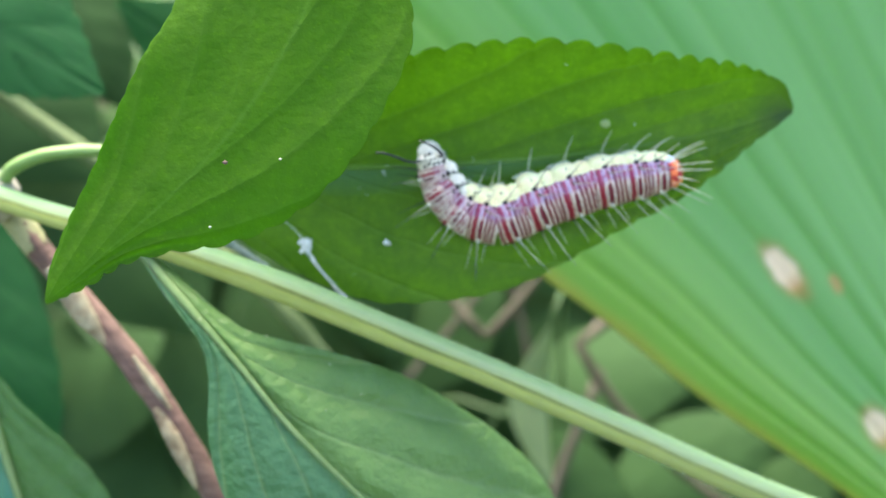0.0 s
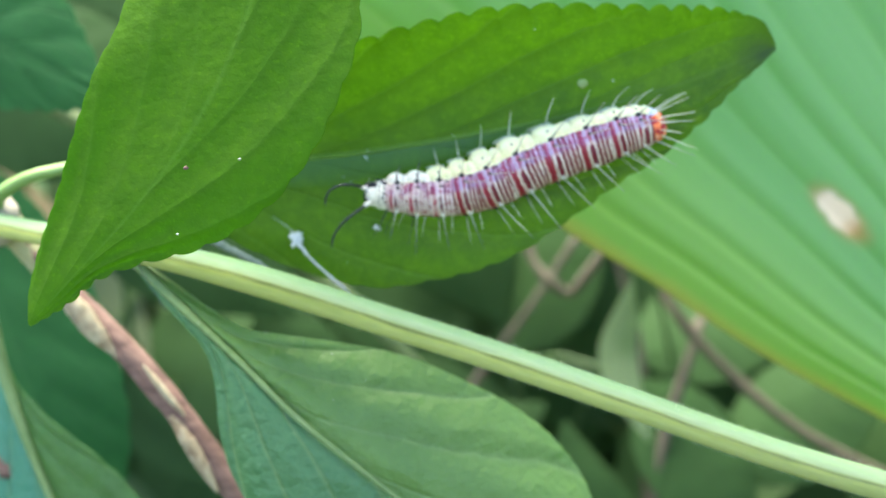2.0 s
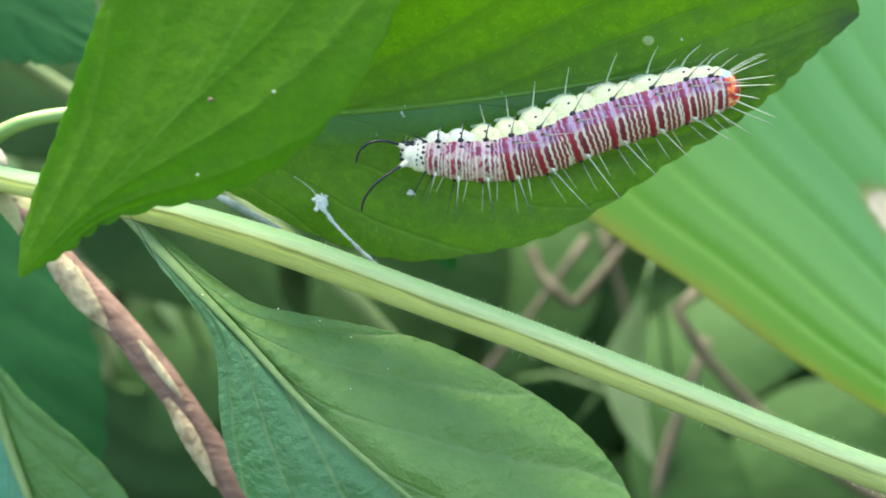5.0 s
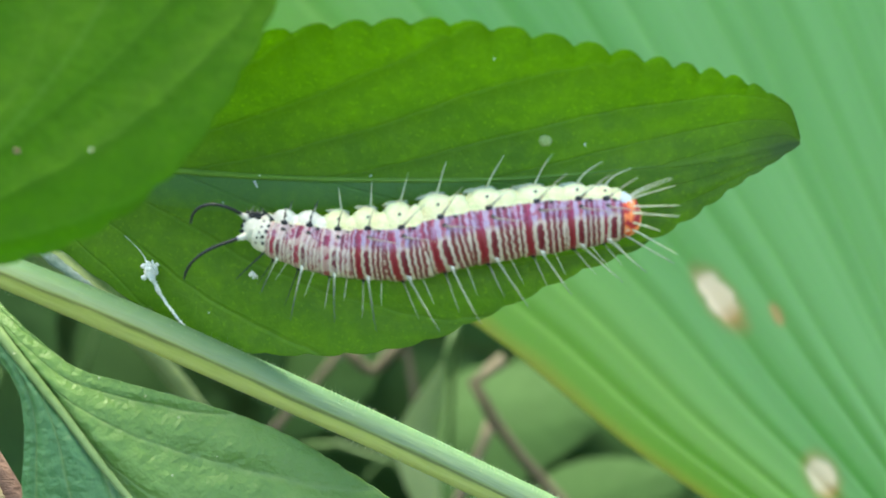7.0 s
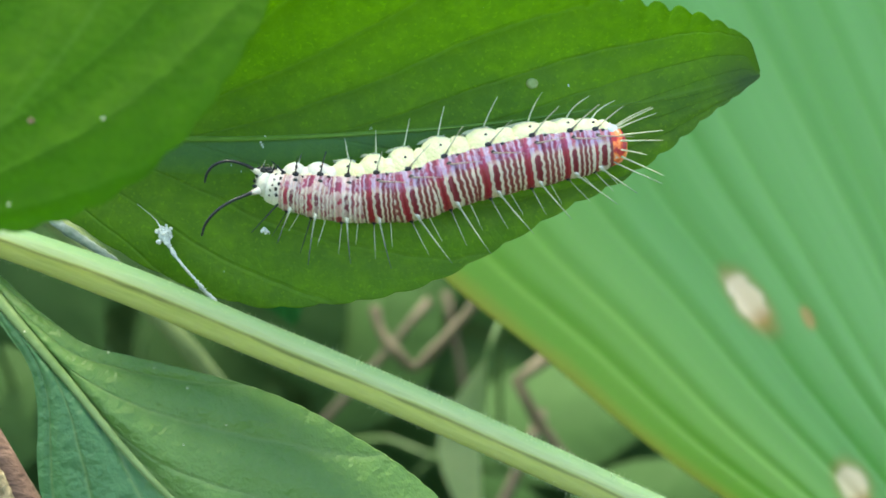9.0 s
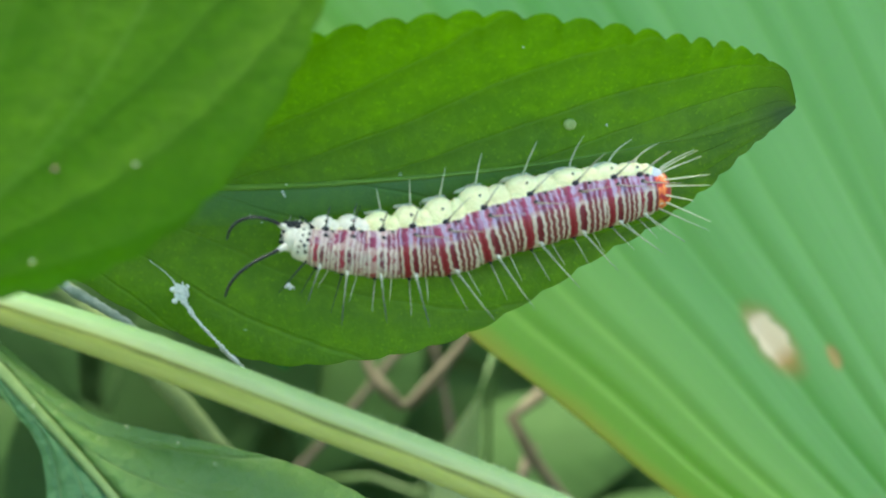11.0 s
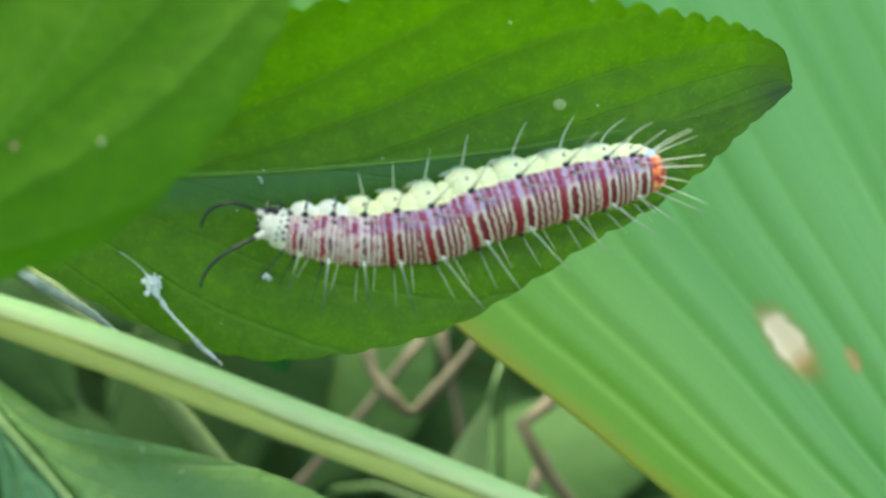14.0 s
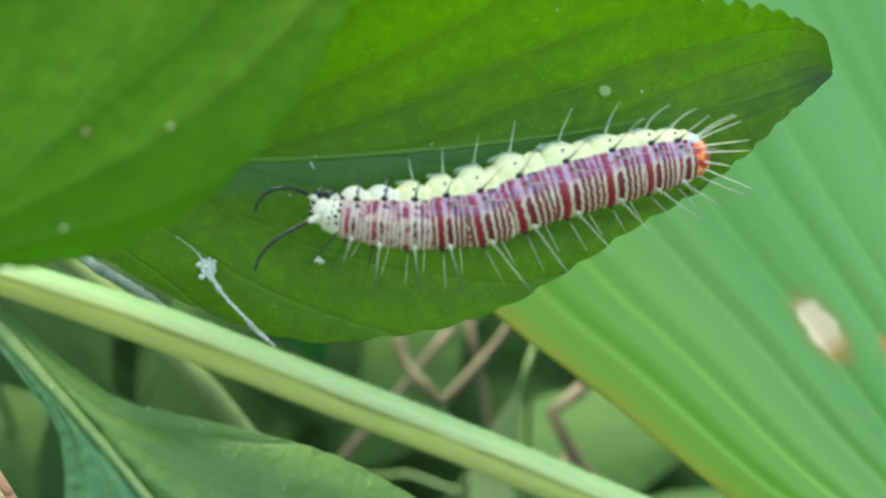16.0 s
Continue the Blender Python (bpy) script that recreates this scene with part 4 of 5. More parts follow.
# ---- the strap leaf ----
def strap_leaf():
    """A broad pleated leaf: raised ribs run from base to tip, closer together towards the tip."""
    ax = spline([(5, 118, -46), (48, 50, -50), (82, -25, -50), (108, -95, -52), (125, -150, -56)], 130)
    u = np.linspace(0, 1, 130)
    right = profile([(0, 76), (0.08, 85), (0.155, 86), (0.23, 81), (0.32, 73), (0.39, 66.5), (0.44, 58.5), (0.5, 49), (0.57, 35), (0.64, 23), (0.75, 10), (1, 1)], u)
    left = profile([(0, 60), (0.25, 74), (0.4, 64), (0.5, 50), (0.6, 32), (0.75, 12), (1, 1)], u)
    tan = np.gradient(ax, axis=0)
    tan /= np.linalg.norm(tan, axis=1)[:, None]
    n = 260
    rng = np.random.RandomState(4)
    gaps = np.cumsum(0.55 + 0.9 * rng.rand(19))
    ribs = gaps / gaps[-1] - 0.02
    vs = np.linspace(0, 1, n)
    # each pleat: a steep fold on one side of the rib, a long flat face on the other
    past = vs[:, None] - ribs[None, :]
    fold = np.where((past > -0.006) & (past < 0.022), np.where(past < 0.0, (past + 0.006) / 0.006, 1 - past / 0.022), 0).max(axis=1)
    fold = fold * fold * (3 - 2 * fold)
    ridge = 1 - fold
    sheet, uvs = [], []
    for i in range(130):
        side = np.cross((0, 0, 1.0), tan[i])
        side /= np.linalg.norm(side)
        for j, v in enumerate(vs):
            q = -right[i] * (1 - v / 0.5) if v < 0.5 else left[i] * (v / 0.5 - 1)
            h = ridge[j] * 0.32 + 0.5 * math.sin(v * 23) - 6 * (v - 0.5) ** 2
            sheet.append(ax[i] + side * q + np.array((0, 0, h)))
            uvs.append((u[i], v))
    sheet = np.array(sheet)
    verts = np.concatenate([sheet, sheet - (0, 0, 0.3)]) * MM
    faces, o = [], len(sheet)
    for i in range(129):
        for j in range(n - 1):
            a, b, c, d = i * n + j, (i + 1) * n + j, (i + 1) * n + j + 1, i * n + j + 1
            faces += [(a, b, c, d), (d + o, c + o, b + o, a + o)]
        a, b = i * n, (i + 1) * n
        faces += [(a, a + o, b + o, b), (b + n - 1, b + n - 1 + o, a + n - 1 + o, a + n - 1)]
    me = mesh_of("blade", verts, faces, M_STRAP, uvs + uvs)
    layer = me.uv_layers.new(name="pleat")
    idx = np.empty(len(me.loops), np.int32)
    me.loops.foreach_get("vertex_index", idx)
    depth = np.stack([np.tile(fold, 260), np.zeros(260 * n)], axis=1).astype(np.float32)
    layer.data.foreach_set("uv", depth[idx].ravel())
    return me


strap = thing("strap_leaf", at(0, 0, 0), "broad ribbed green strap leaf with dry brown spots", "leaf")
part("blade", strap_leaf(), strap)
part("stalk", tube("stalk", [(5, 118, -46.4), (10, 150, -70), (120, 160, -190), (260, 40, -300), (300, -480, -330)], [3, 3, 3.5, 4, 5], M_STEM, 60, 12), strap)
# ---- dead twigs and a pale leaf in the background ----
TWIGS = [
    ("bent dry brown vine in the undergrowth", [(26.5, -22.4, -133), (22.6, -24.0, -131), (20.4, -26.2, -130), (20.9, -29.0, -130), (23.5, -33.0, -130), (26.5, -37.0, -130), (34, -46, -130), (45, -56.5, -130), (57, -65, -130), (92, -84, -134), (140, -200, -150), (160, -480, -180)], 1.25),
    ("forked dry twig with a sharp bend", [(-8.6, -13.5, -134), (-7.4, -17.4, -132), (-4.0, -22.0, -130), (-0.2, -24.8, -130), (3.0, -22.0, -130), (9.0, -15.0, -131), (15.5, -7, -134)], 1.15),
    ("thin straight brown twig", [(4, -12, -172), (-8.2, -27.3, -170), (-24.6, -46.7, -170), (-44, -70, -172), (-70, -200, -180), (-80, -470, -200)], 0.95),
    ("grey upright twig deep in the undergrowth", [(30, -36, -165), (27, -44, -163), (21, -58, -162), (16, -74, -160), (13, -90, -160), (8, -470, -180)], 1.2),
    ("thin brown twig deep in the undergrowth", [(8, -10, -182), (12, -26, -182), (15, -44, -182), (14, -75, -182), (20, -470, -200)], 0.9),
]
for label, pts, r in TWIGS:
    o = pts[len(pts) // 2]
    twig = thing("twig", at(*o), label, "twig", "dead twigs behind the leaves", tube("twig", [tuple(np.subtract(p, o)) for p in pts], [r * (1.15 - 0.3 * (i % 2)) for i in range(len(pts))], M_DRY if o[2] > -150 else M_DRY_DEEP, 60, 10, rough=0.12))
pale = thing("pale_leaf", at(10.6, -38.5, -130), "pale grey-green withered leaf hanging behind the stem", "leaf")
part("blade", blade("blade", [(3, 16, 4), (1, 8, 2), (-1, 0, 0), (0, -8, 0), (4, -20, 0)], [(0, 0.3), (0.3, 3.2), (0.5, 3.9), (0.75, 2.8), (1, 0.2)], [(0, 0.3), (0.3, 3.6), (0.5, 4.6), (0.75, 3.2), (1, 0.2)], M_PALE_LEAF, cup=(-0.2, -0.2), nu=60, seed=17), pale)
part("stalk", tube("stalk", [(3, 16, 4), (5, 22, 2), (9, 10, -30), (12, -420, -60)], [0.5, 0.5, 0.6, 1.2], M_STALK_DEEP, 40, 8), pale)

# ---- silk, droppings and specks on the leaf ----
def on_leaf(name, me, label, category):
    ob = thing(name, at(*HINGE), label, category, me=me)
    return ob


silk = on_leaf("silk_thread", tube("silk_thread", rel([(-33, -0.9, 0.1), (-31, -2.5, 0.2), (-29.6, -4.9, 0.3), (-28.2, -6.8, 0.2), (-26.6, -8.5, 0.1), (-25.9, -9.3, 0.0), (-23.9, -11.1, -0.2)]), [0.02, 0.04, 0.2, 0.11, 0.15, 0.19, 0.08], M_WHITE, 110, 9, rough=1.7), "white silk strand stuck on the leaf", "silk")
part("tuft", clump("tuft", tuple(rel([(-29.9, -4.0, 0.4)])[0]), (0.95, 0.85, 0.3), M_WHITE, 70, 4), silk, "fluffy white tuft")
margin = on_leaf("dry_strip", tube("dry_strip", rel([(-42.5, -2.2, 1.2), (-39.9, -3.8, 1.3), (-37.4, -5.2, 1.1), (-34.8, -6.9, 0.6), (-32.5, -8.8, 0.2)]), [0.2, 0.5, 0.45, 0.35, 0.12], M_STRIP, 40, 8, flat=0.4, rough=0.4, seed=2), "grey papery strip along the leaf's margin", "leaf scrap")
drop = on_leaf("white_speck", clump("white_speck", tuple(rel([(-19.8, -3.2, 0.2)])[0]), (0.5, 0.45, 0.15), M_WHITE, 22, 5), "small white crumb on the leaf under the head", "speck")
gall = on_leaf("egg_case", ellipsoid("egg_case", tuple(rel([(6.7, 12.6, 1.1)])[0]), (0.6, 0.55, 0.16), M_BLISTER, 10, 14, 0.15, 6), "pale green round blister on the leaf", "blister")
SPECKS = [(10.4, 12.7, 0.3, 0.17), (-20.5, 5.6, 0.9, 0.25), (-20.2, 6.4, 0.9, 0.12), (-9.5, 7.6, 0.7, 0.12), (-22.5, 2.8, 0.4, 0.1), (-23.6, 3.4, 0.4, 0.12), (1.5, 19.0, 6.4, 0.14), (-4, 17.5, 5.0, 0.12), (-12, -6.8, -0.9, 0.1), (-24, -7.4, -0.6, 0.1)]
specks = []
for x, y, z, r in SPECKS:
    specks.append(on_leaf("speck", clump("speck", tuple(rel([(x, y, z - 0.1)])[0]), (r * 1.2, r * 1.2, r * 0.4), M_WHITE, 7, int(x * 7) % 50 + 60), "tiny white grain on the leaf", "speck"))
    tagged(specks[-1], group="white grains on the toothed leaf")
front_specks = []
for x, y, z, r, mat in ((-29.4, 5.7, 29.3, 0.12, M_PALE), (-36.6, -1.6, 29.6, 0.1, M_PALE), (-35.2, 5.2, 29.3, 0.2, M_BARK), (-33, 27, 28.2, 0.5, M_SPOT_RIM)):
    front_specks.append(on_leaf("speck", ellipsoid("speck", tuple(rel([(x, y, z)])[0]), (r * 1.3, r, r * 0.6), mat, 6, 10, 0.4, int(-x)), "small grain on the bright leaf", "speck"))
lower_specks = []
for x, y, z, r in ((-25.8, -18.6, 9.8, 0.14), (-33.4, -15.4, 10, 0.14), (-29, -16.8, 10, 0.1), (-41.6, -13.7, 9.3, 0.16), (-22, -22, 10, 0.1), (-26, -24, 10, 0.1)):
    lower_specks.append(tagged(on_leaf("speck", ellipsoid("speck", tuple(rel([(x, y, z)])[0]), (r * 0.75, r * 0.6, r * 0.4), M_PALE, 6, 8, 0.4, int(-x * 3)), "tiny pale grain on the glossy leaf", "speck"), group="pale grains on the glossy leaf"))

fibre = on_leaf("fibre", tube("fibre", rel([(-49.6, -3.9, 10.2), (-47.8, -7.0, 10.0), (-46.5, -9.6, 9.9), (-45.4, -12.0, 9.6)]), [0.03, 0.045, 0.045, 0.025], M_BLACK, 24, 6), "fine dark fibre lying on the glossy leaf", "fibre")

# ---- the caterpillar ----
# rings from head to tail: distance of the centre behind the front of the head, half length, radius, height of the cream swelling over the back
RINGS = [("collar", 2.45, 0.85, 1.85, 0.0), ("segment", 4.3, 1.25, 2.2, 0.55), ("segment", 6.8, 1.45, 2.55, 0.5), ("segment", 9.7, 1.65, 2.68, 0.85), ("segment", 12.7, 1.7, 2.86, 1.1), ("segment", 16.1, 1.9, 2.95, 1.5),
         ("segment", 20.0, 2.15, 3.0, 1.35), ("segment", 24.3, 2.25, 3.0, 1.0), ("segment", 28.6, 2.15, 2.95, 0.65), ("segment", 32.3, 1.8, 2.7, 0.6), ("segment", 34.8, 1.2, 2.4, 0.5), ("tail", 36.3, 1.2, 2.05, 0.4)]
# the body's middle line, head first, at five times; it lies still from the last one on
CURVES = {0.0: [(-15.6, 12.0, 5.2), (-15.2, 10.0, 5.0), (-14.3, 7.0, 4.4), (-12.9, 3.6, 3.6), (-10.2, 1.0, 3.0), (-6.7, 0.0, 2.9), (-0.6, 2.3, 2.8), (6.3, 4.9, 2.4), (15.6, 7.0, 1.5)],
          0.5: [(-21.3, 6.6, 3.8), (-19.0, 5.6, 3.7), (-16.3, 4.0, 3.4), (-12.4, 1.8, 3.1), (-8.4, 0.2, 2.9), (-4.2, 1.0, 2.8), (0.8, 3.5, 2.8), (8.3, 5.5, 2.3), (15.6, 7.0, 1.5)],
          1.0: [(-22.2, 2.9, 3.0), (-20.5, 2.6, 3.0), (-17.2, 2.1, 3.0), (-11.9, 1.0, 2.9), (-7.9, 0.7, 2.8), (-1.7, 2.4, 2.8), (3.1, 3.9, 2.6), (8.6, 5.4, 2.3), (15.6, 7.0, 1.5)],
          1.8: [(-22.0, 1.0, 2.9), (-20.7, 1.0, 2.9), (-19.0, 0.9, 2.8), (-14.4, 0.5, 2.8), (-11.3, 0.35, 2.8), (-8.3, 0.6, 2.8), (-4.9, 1.3, 2.8), (-1.2, 2.7, 2.8), (3.1, 4.1, 2.6), (7.6, 5.3, 2.3), (11.5, 6.3, 2.0), (15.6, 7.0, 1.5)],
          7.0: [(-21.2, 1.9, 2.9), (-19.9, 1.5, 2.9), (-18.3, 1.0, 2.8), (-14.2, 0.5, 2.8), (-11.2, 0.35, 2.8), (-8.2, 0.6, 2.8), (-4.8, 1.05, 2.8), (-1.2, 2.4, 2.8), (3.0, 3.7, 2.6), (7.3, 4.85, 2.3), (10.9, 5.65, 2.0), (15.6, 6.6, 1.5)]}
HOLDS = {5.5: 1.8, 16.0: 7.0}
BODY = 37.3


def ring_pose(t, d):
    """Pose of a ring d mm behind the head's front, in the caterpillar's space: x to the tail, z away from the leaf."""
    c = spline(CURVES[t], 500)
    s = np.concatenate([[0], np.cumsum(np.linalg.norm(np.diff(c, axis=0), axis=1))])
    want = s[-1] - (BODY - d) * (1.04 if t == 0.5 else 1.0)
    p = np.array([np.interp(want, s, c[:, k]) for k in range(3)])
    q = np.array([np.interp(want + 0.6, s, c[:, k]) - np.interp(want - 0.6, s, c[:, k]) for k in range(3)])
    if want < 0.6:
        q = c[12] - c[0]
        q = q / np.linalg.norm(q)
        p = c[0] + q * want if want < 0 else p
    x = Vector(q).normalized()
    y = Vector((0, 0, 1)).cross(x).normalized()
    z = x.cross(y)
    m = Matrix((x, y, z)).transposed().to_4x4()
    m.translation = Vector(rel([tuple(p)])[0]) * MM
    return m


def head_pose(t):
    return ring_pose(t, 1.15) @ pose(0, 0, 0, 0, {0.0: 60, 0.5: 30, 1.0: 4}.get(t, 0), {1.8: 6, 7.0: 15}.get(t, 0))


def body_rows(place):
    """Rows for one piece of the body: place gives its pose for each of the body's lines, in time order."""
    return [(t, place(HOLDS.get(t, t))) for t in sorted((*CURVES, *HOLDS))]


def ring_mesh(name, half, r, material, prev, nxt, span=(0.0, 1.0)):
    """One body ring: swollen in the middle, creased, narrowed at both ends to run into its neighbours."""
    nu, nv = 25, 40
    verts, faces, uvs = [], [], []
    for i in range(nu):
        u = i / (nu - 1)
        x = (u - 0.5) * 2 * half * 1.14
        e = prev if u < 0.5 else nxt
        k = abs(2 * u - 1)
        rr = r * (1 - k**2) + (r + e) / 2 * k**2
        rr *= 1.0 - 0.065 * k**6 + 0.012 * math.cos(u * 2 * math.pi * 6)
        for j in range(nv + 1):
            a = 2 * math.pi * (j / nv - 0.5)
            verts.append((x * MM, rr * math.sin(a) * MM, rr * 0.96 * math.cos(a) * MM))
            uvs.append((span[0] + (span[1] - span[0]) * min(1, max(0, (u - 0.06) / 0.88)), j / nv))
    for i in range(nu - 1):
        for j in range(nv):
            a = i * (nv + 1) + j
            faces.append((a, a + 1, a + nv + 2, a + nv + 1))
    return mesh_of(name, verts, faces, material, uvs)


def bristle(base, way, length, r, material, sag=(0, 0, 0), n=9):
    """A tapered spine from base along way, bent by sag at its end."""
    b, w, g = np.array(base), np.array(way, float), np.array(sag, float)
    w /= np.linalg.norm(w)
    pts = [tuple(b + w * length * k + g * length * k * k) for k in (0, 0.33, 0.66, 1.0)]
    return tube("spine", pts, [r * 1.3, r * 0.85, r * 0.65, r * 0.3], material, n, 6, rough=0.25, seed=int(abs(length) * 100))


def around(r, deg, x=0.0):
    a = radians(deg)
    return (x, r * math.sin(a), r * 0.96 * math.cos(a))


caterpillar = thing("caterpillar", at(*HINGE), "spiny caterpillar banded dark red and white with cream bumps", "caterpillar")
moving = []
M_FILM = plain("thin_pale_film", (0.40, 0.45, 0.32), (0.54, 0.60, 0.46), 1800, 0.6, 0.4, sss=0.3)
M_VEILED = plain("greyish_spine", (0.26, 0.24, 0.20), (0.40, 0.36, 0.31), 2500, 0.4, 0.2, sss=0.2)
PALE_FOOT, DARK_TIP = (0.36, 0.39, 0.29), (0.05, 0.06, 0.065)
M_SPINE_FRONT = spine_material("spine_dark_from_the_middle", PALE_FOOT, DARK_TIP, 0.42)
M_SPINE_REAR = spine_material("spine_with_dark_tip", PALE_FOOT, (0.16, 0.18, 0.16), 0.85)
M_SPINE_DARK = spine_material("spine_with_dark_foot", (0.03, 0.03, 0.035), (0.42, 0.42, 0.32), 0.1)
# spines of each ring, as ways in the layout's x and y (mm): upper one on the swelling, the wart's, and the lower one
UPPER = [None, (0.3, 1.0), (0.3, 1.2), (-0.5, 2.3), (-0.1, 2.5), (0.5, 2.9), (0.4, 3.1), (1.0, 3.3), (0.7, 3.2), (0.9, 2.6), (0.9, 2.2), None]
UPPER_BEND = [0, 0, 0, 0, 0, 0, 0.05, 0.1, 0.2, 0.5, 0.6, 0]
WART = [None, (0.2, 1.6), (0.5, 2.1), (0.3, 1.7), (0.4, 2.0), (1.9, 2.4), (1.5, 2.9), (1.9, 2.3), (2.2, 2.8), (2.4, 2.5), (2.3, 2.2), None]
LOWER_WAY = [(-2.5, -3.0), (-1.3, -3.5), (-0.7, -5.0), (0.4, -4.4), (1.2, -4.9), (3.4, -4.6), (3.2, -4.9), (3.4, -4.1), (3.0, -3.6), (4.0, -3.0), (3.6, -2.6), (4.6, -2.1)]
rng = random.Random(5)
for i, (name, d, half, r, swell) in enumerate(RINGS):
    prev = RINGS[i - 1][3] if i else 1.5
    nxt = RINGS[i + 1][3] if i + 1 < len(RINGS) else 0.9
    mat = M_HEAD if i == 0 else M_SKIN_FRONT if i < 4 else M_TAIL if name == "tail" else M_SKIN
    stand = ring_pose(7.0, d)
    ring = part(name, ring_mesh(name, half, r, mat, prev, nxt, (0.1, 0.64) if i == 10 else (0.0, 1.0)), caterpillar, {"collar": "white collar with black dots", "tail": "orange tail end"}.get(name, ""), stand)
    moving.append((ring, d))
    turned = stand.to_3x3().inverted()
    jit = lambda s: rng.uniform(-s, s)

    def spine(base, way, rise, thick, material, parent, bend=0.0, label=""):
        w = turned @ Vector((*way, rise))
        sag = turned @ Vector((bend, -0.15 * abs(bend), 0))
        return part("spine", bristle(base, w, w.length, thick, material, tuple(sag)), parent, label)

    if name == "collar":
        for deg in (44, 24, 6, -12, -30):
            part("spot", ellipsoid("spot", around(r * 1.0, deg, 0.15 + jit(0.12)), (0.17, 0.21, 0.14), M_BLACK, 8, 10, 0.3, i + int(deg) + 40), ring)
            part("spot", ellipsoid("spot", around(r * 0.96, deg - 9, -0.45 + jit(0.1)), (0.12, 0.15, 0.12), M_BLACK, 6, 8, 0.3, i + int(deg) + 80), ring)
        spine(around(r, 44, 0.7), (-1.6, 1.3), 0.6, 0.11, M_BLACK, ring, label="short black spine")
        spine(around(r, -62, 0.6), LOWER_WAY[i], 0.2, 0.09, M_BLACK, ring, label="short black spine")
        continue
    tail_end = name == "tail"
    front = i < 4
    if not tail_end:
        # cream swelling on the far flank, a lesser lobe behind it, one dark dot, an upright spine
        skin = M_HEAD if i < 3 else M_CREAM
        top = r * 0.28 + swell
        bump = part("bump", ellipsoid("bump", (-half * 0.22, r * 0.72, r * 0.30), (half * 0.98, top, 1.34 * r / 3.0), skin, 16, 22, 0.07, i), ring, "cream swelling")
        part("bump", ellipsoid("bump", (half * 0.72, r * 0.70, r * 0.36), (half * 0.62, top * 0.80, 1.2 * r / 3.0), skin, 12, 18, 0.09, i + 20), ring, "cream swelling")
        crest = r * 0.72 + top
        if i > 2:
            part("fringe", ellipsoid("fringe", (-half * 0.35, crest - 0.12, r * 0.1), (half * 0.6, 0.3, 0.3), M_FILM, 10, 14, 0.5, i + 60), bump, "thin pale fringe")
        part("dot", ellipsoid("dot", (-0.1, r * 0.80 + top * 0.36, r * 0.30 + 1.25 * r / 3.0), (0.15, 0.12, 0.10), M_BLACK, 6, 8), bump)
        spine((-0.1, crest - 0.15, r * 0.3), UPPER[i], 0.3, 0.085, M_PALE if i > 2 else M_SPINE_FRONT, bump, UPPER_BEND[i])
        # dark wart at the foot of the swelling with a spine leaning over it
        part("wart", ellipsoid("wart", around(r * 1.02, 41, -0.05 * half), (0.34, 0.27, 0.24), M_BLACK, 8, 10, 0.2, i), ring)
        spine(around(r, 41, -0.05 * half), WART[i], 1.6, 0.085, M_BLACK if i < 4 else M_SPINE_DARK, ring, 0.08)
        part("spot", ellipsoid("spot", around(r * 0.995, 22, 0.05 * half), (0.24, 0.22, 0.1), M_BLACK, 6, 8, 0.4, i), ring)
        part("spot", ellipsoid("spot", around(r * 0.995, 36, 0.55 * half), (0.2, 0.16, 0.1), M_BLACK, 6, 8, 0.4, i + 7), ring)
        if i > 3:
            spine(around(r, 20, 0.05 * half), (3.4 + jit(0.3), 0.2 + jit(0.5)), 1.3, 0.075, M_VEILED, ring, -0.05)
        part("foot", tube("foot", [around(r * 0.9, -60, -0.1 * half), tuple(np.add(around(r * 1.02, -64, -0.1 * half), tuple((turned @ Vector((*LOWER_WAY[i], 0))) * 0.11)))], [0.27, 0.09], M_HEAD, 6, 8), ring, "pale cone at the spine's foot")
        part("wart", ellipsoid("wart", around(r * 1.0, -84, -0.45 * half), (0.22, 0.2, 0.24), M_BLACK, 6, 8, 0.2, i), ring)
        low = np.array(LOWER_WAY[i])
        spine(around(r, -84, -0.45 * half), tuple(low * 0.72 + (-0.5 if front else -0.6, 0)), -0.3, 0.06, M_SPINE_DARK if i > 2 else M_BLACK, ring)
        spine(around(r, -95, 0.5 * half), tuple(low * 0.5 + (-0.35, 0)), -0.3, 0.055, M_PALE, ring)
    # the lower spine
    spine(around(r, -62, -0.1 * half), LOWER_WAY[i], 0.2 if i < 5 else 0.8, 0.08, M_SPINE_FRONT if i < 5 else M_SPINE_REAR, ring, 0.04)
    if tail_end:
        part("rump", ellipsoid("rump", (half * 0.6, -0.1, 0), (1.0, r * 0.82, r * 0.82), M_TAIL, 14, 20, 0.10, 3), ring, "rounded orange end")
        part("bump", ellipsoid("bump", (half * 0.0, r * 0.62, r * 0.40), (half * 0.75, r * 0.44, r * 0.42), M_BLUISH, 12, 16, 0.12, 8), ring, "bluish white swelling")
        for deg, way, bend in ((72, (2.6, 2.3), 0.3), (62, (3.2, 2.2), 0.15), (50, (3.6, 1.8), 0.1), (24, (4.7, 0.6), -0.04), (4, (4.3, 0.15), 0.03), (-24, (3.0, -0.5), -0.1), (-48, (4.4, -1.9), 0.0)):
            spine(around(r * 0.85, deg, 0.55), way, 0.4, 0.085, M_PALE, ring, bend)

head = part("head", ellipsoid("head", (0.1, 0, 0.1), (1.2, 1.45, 1.4), M_HEAD, 16, 22, 0.05, 2), caterpillar, "white head with black marks", ring_pose(7.0, 1.15))
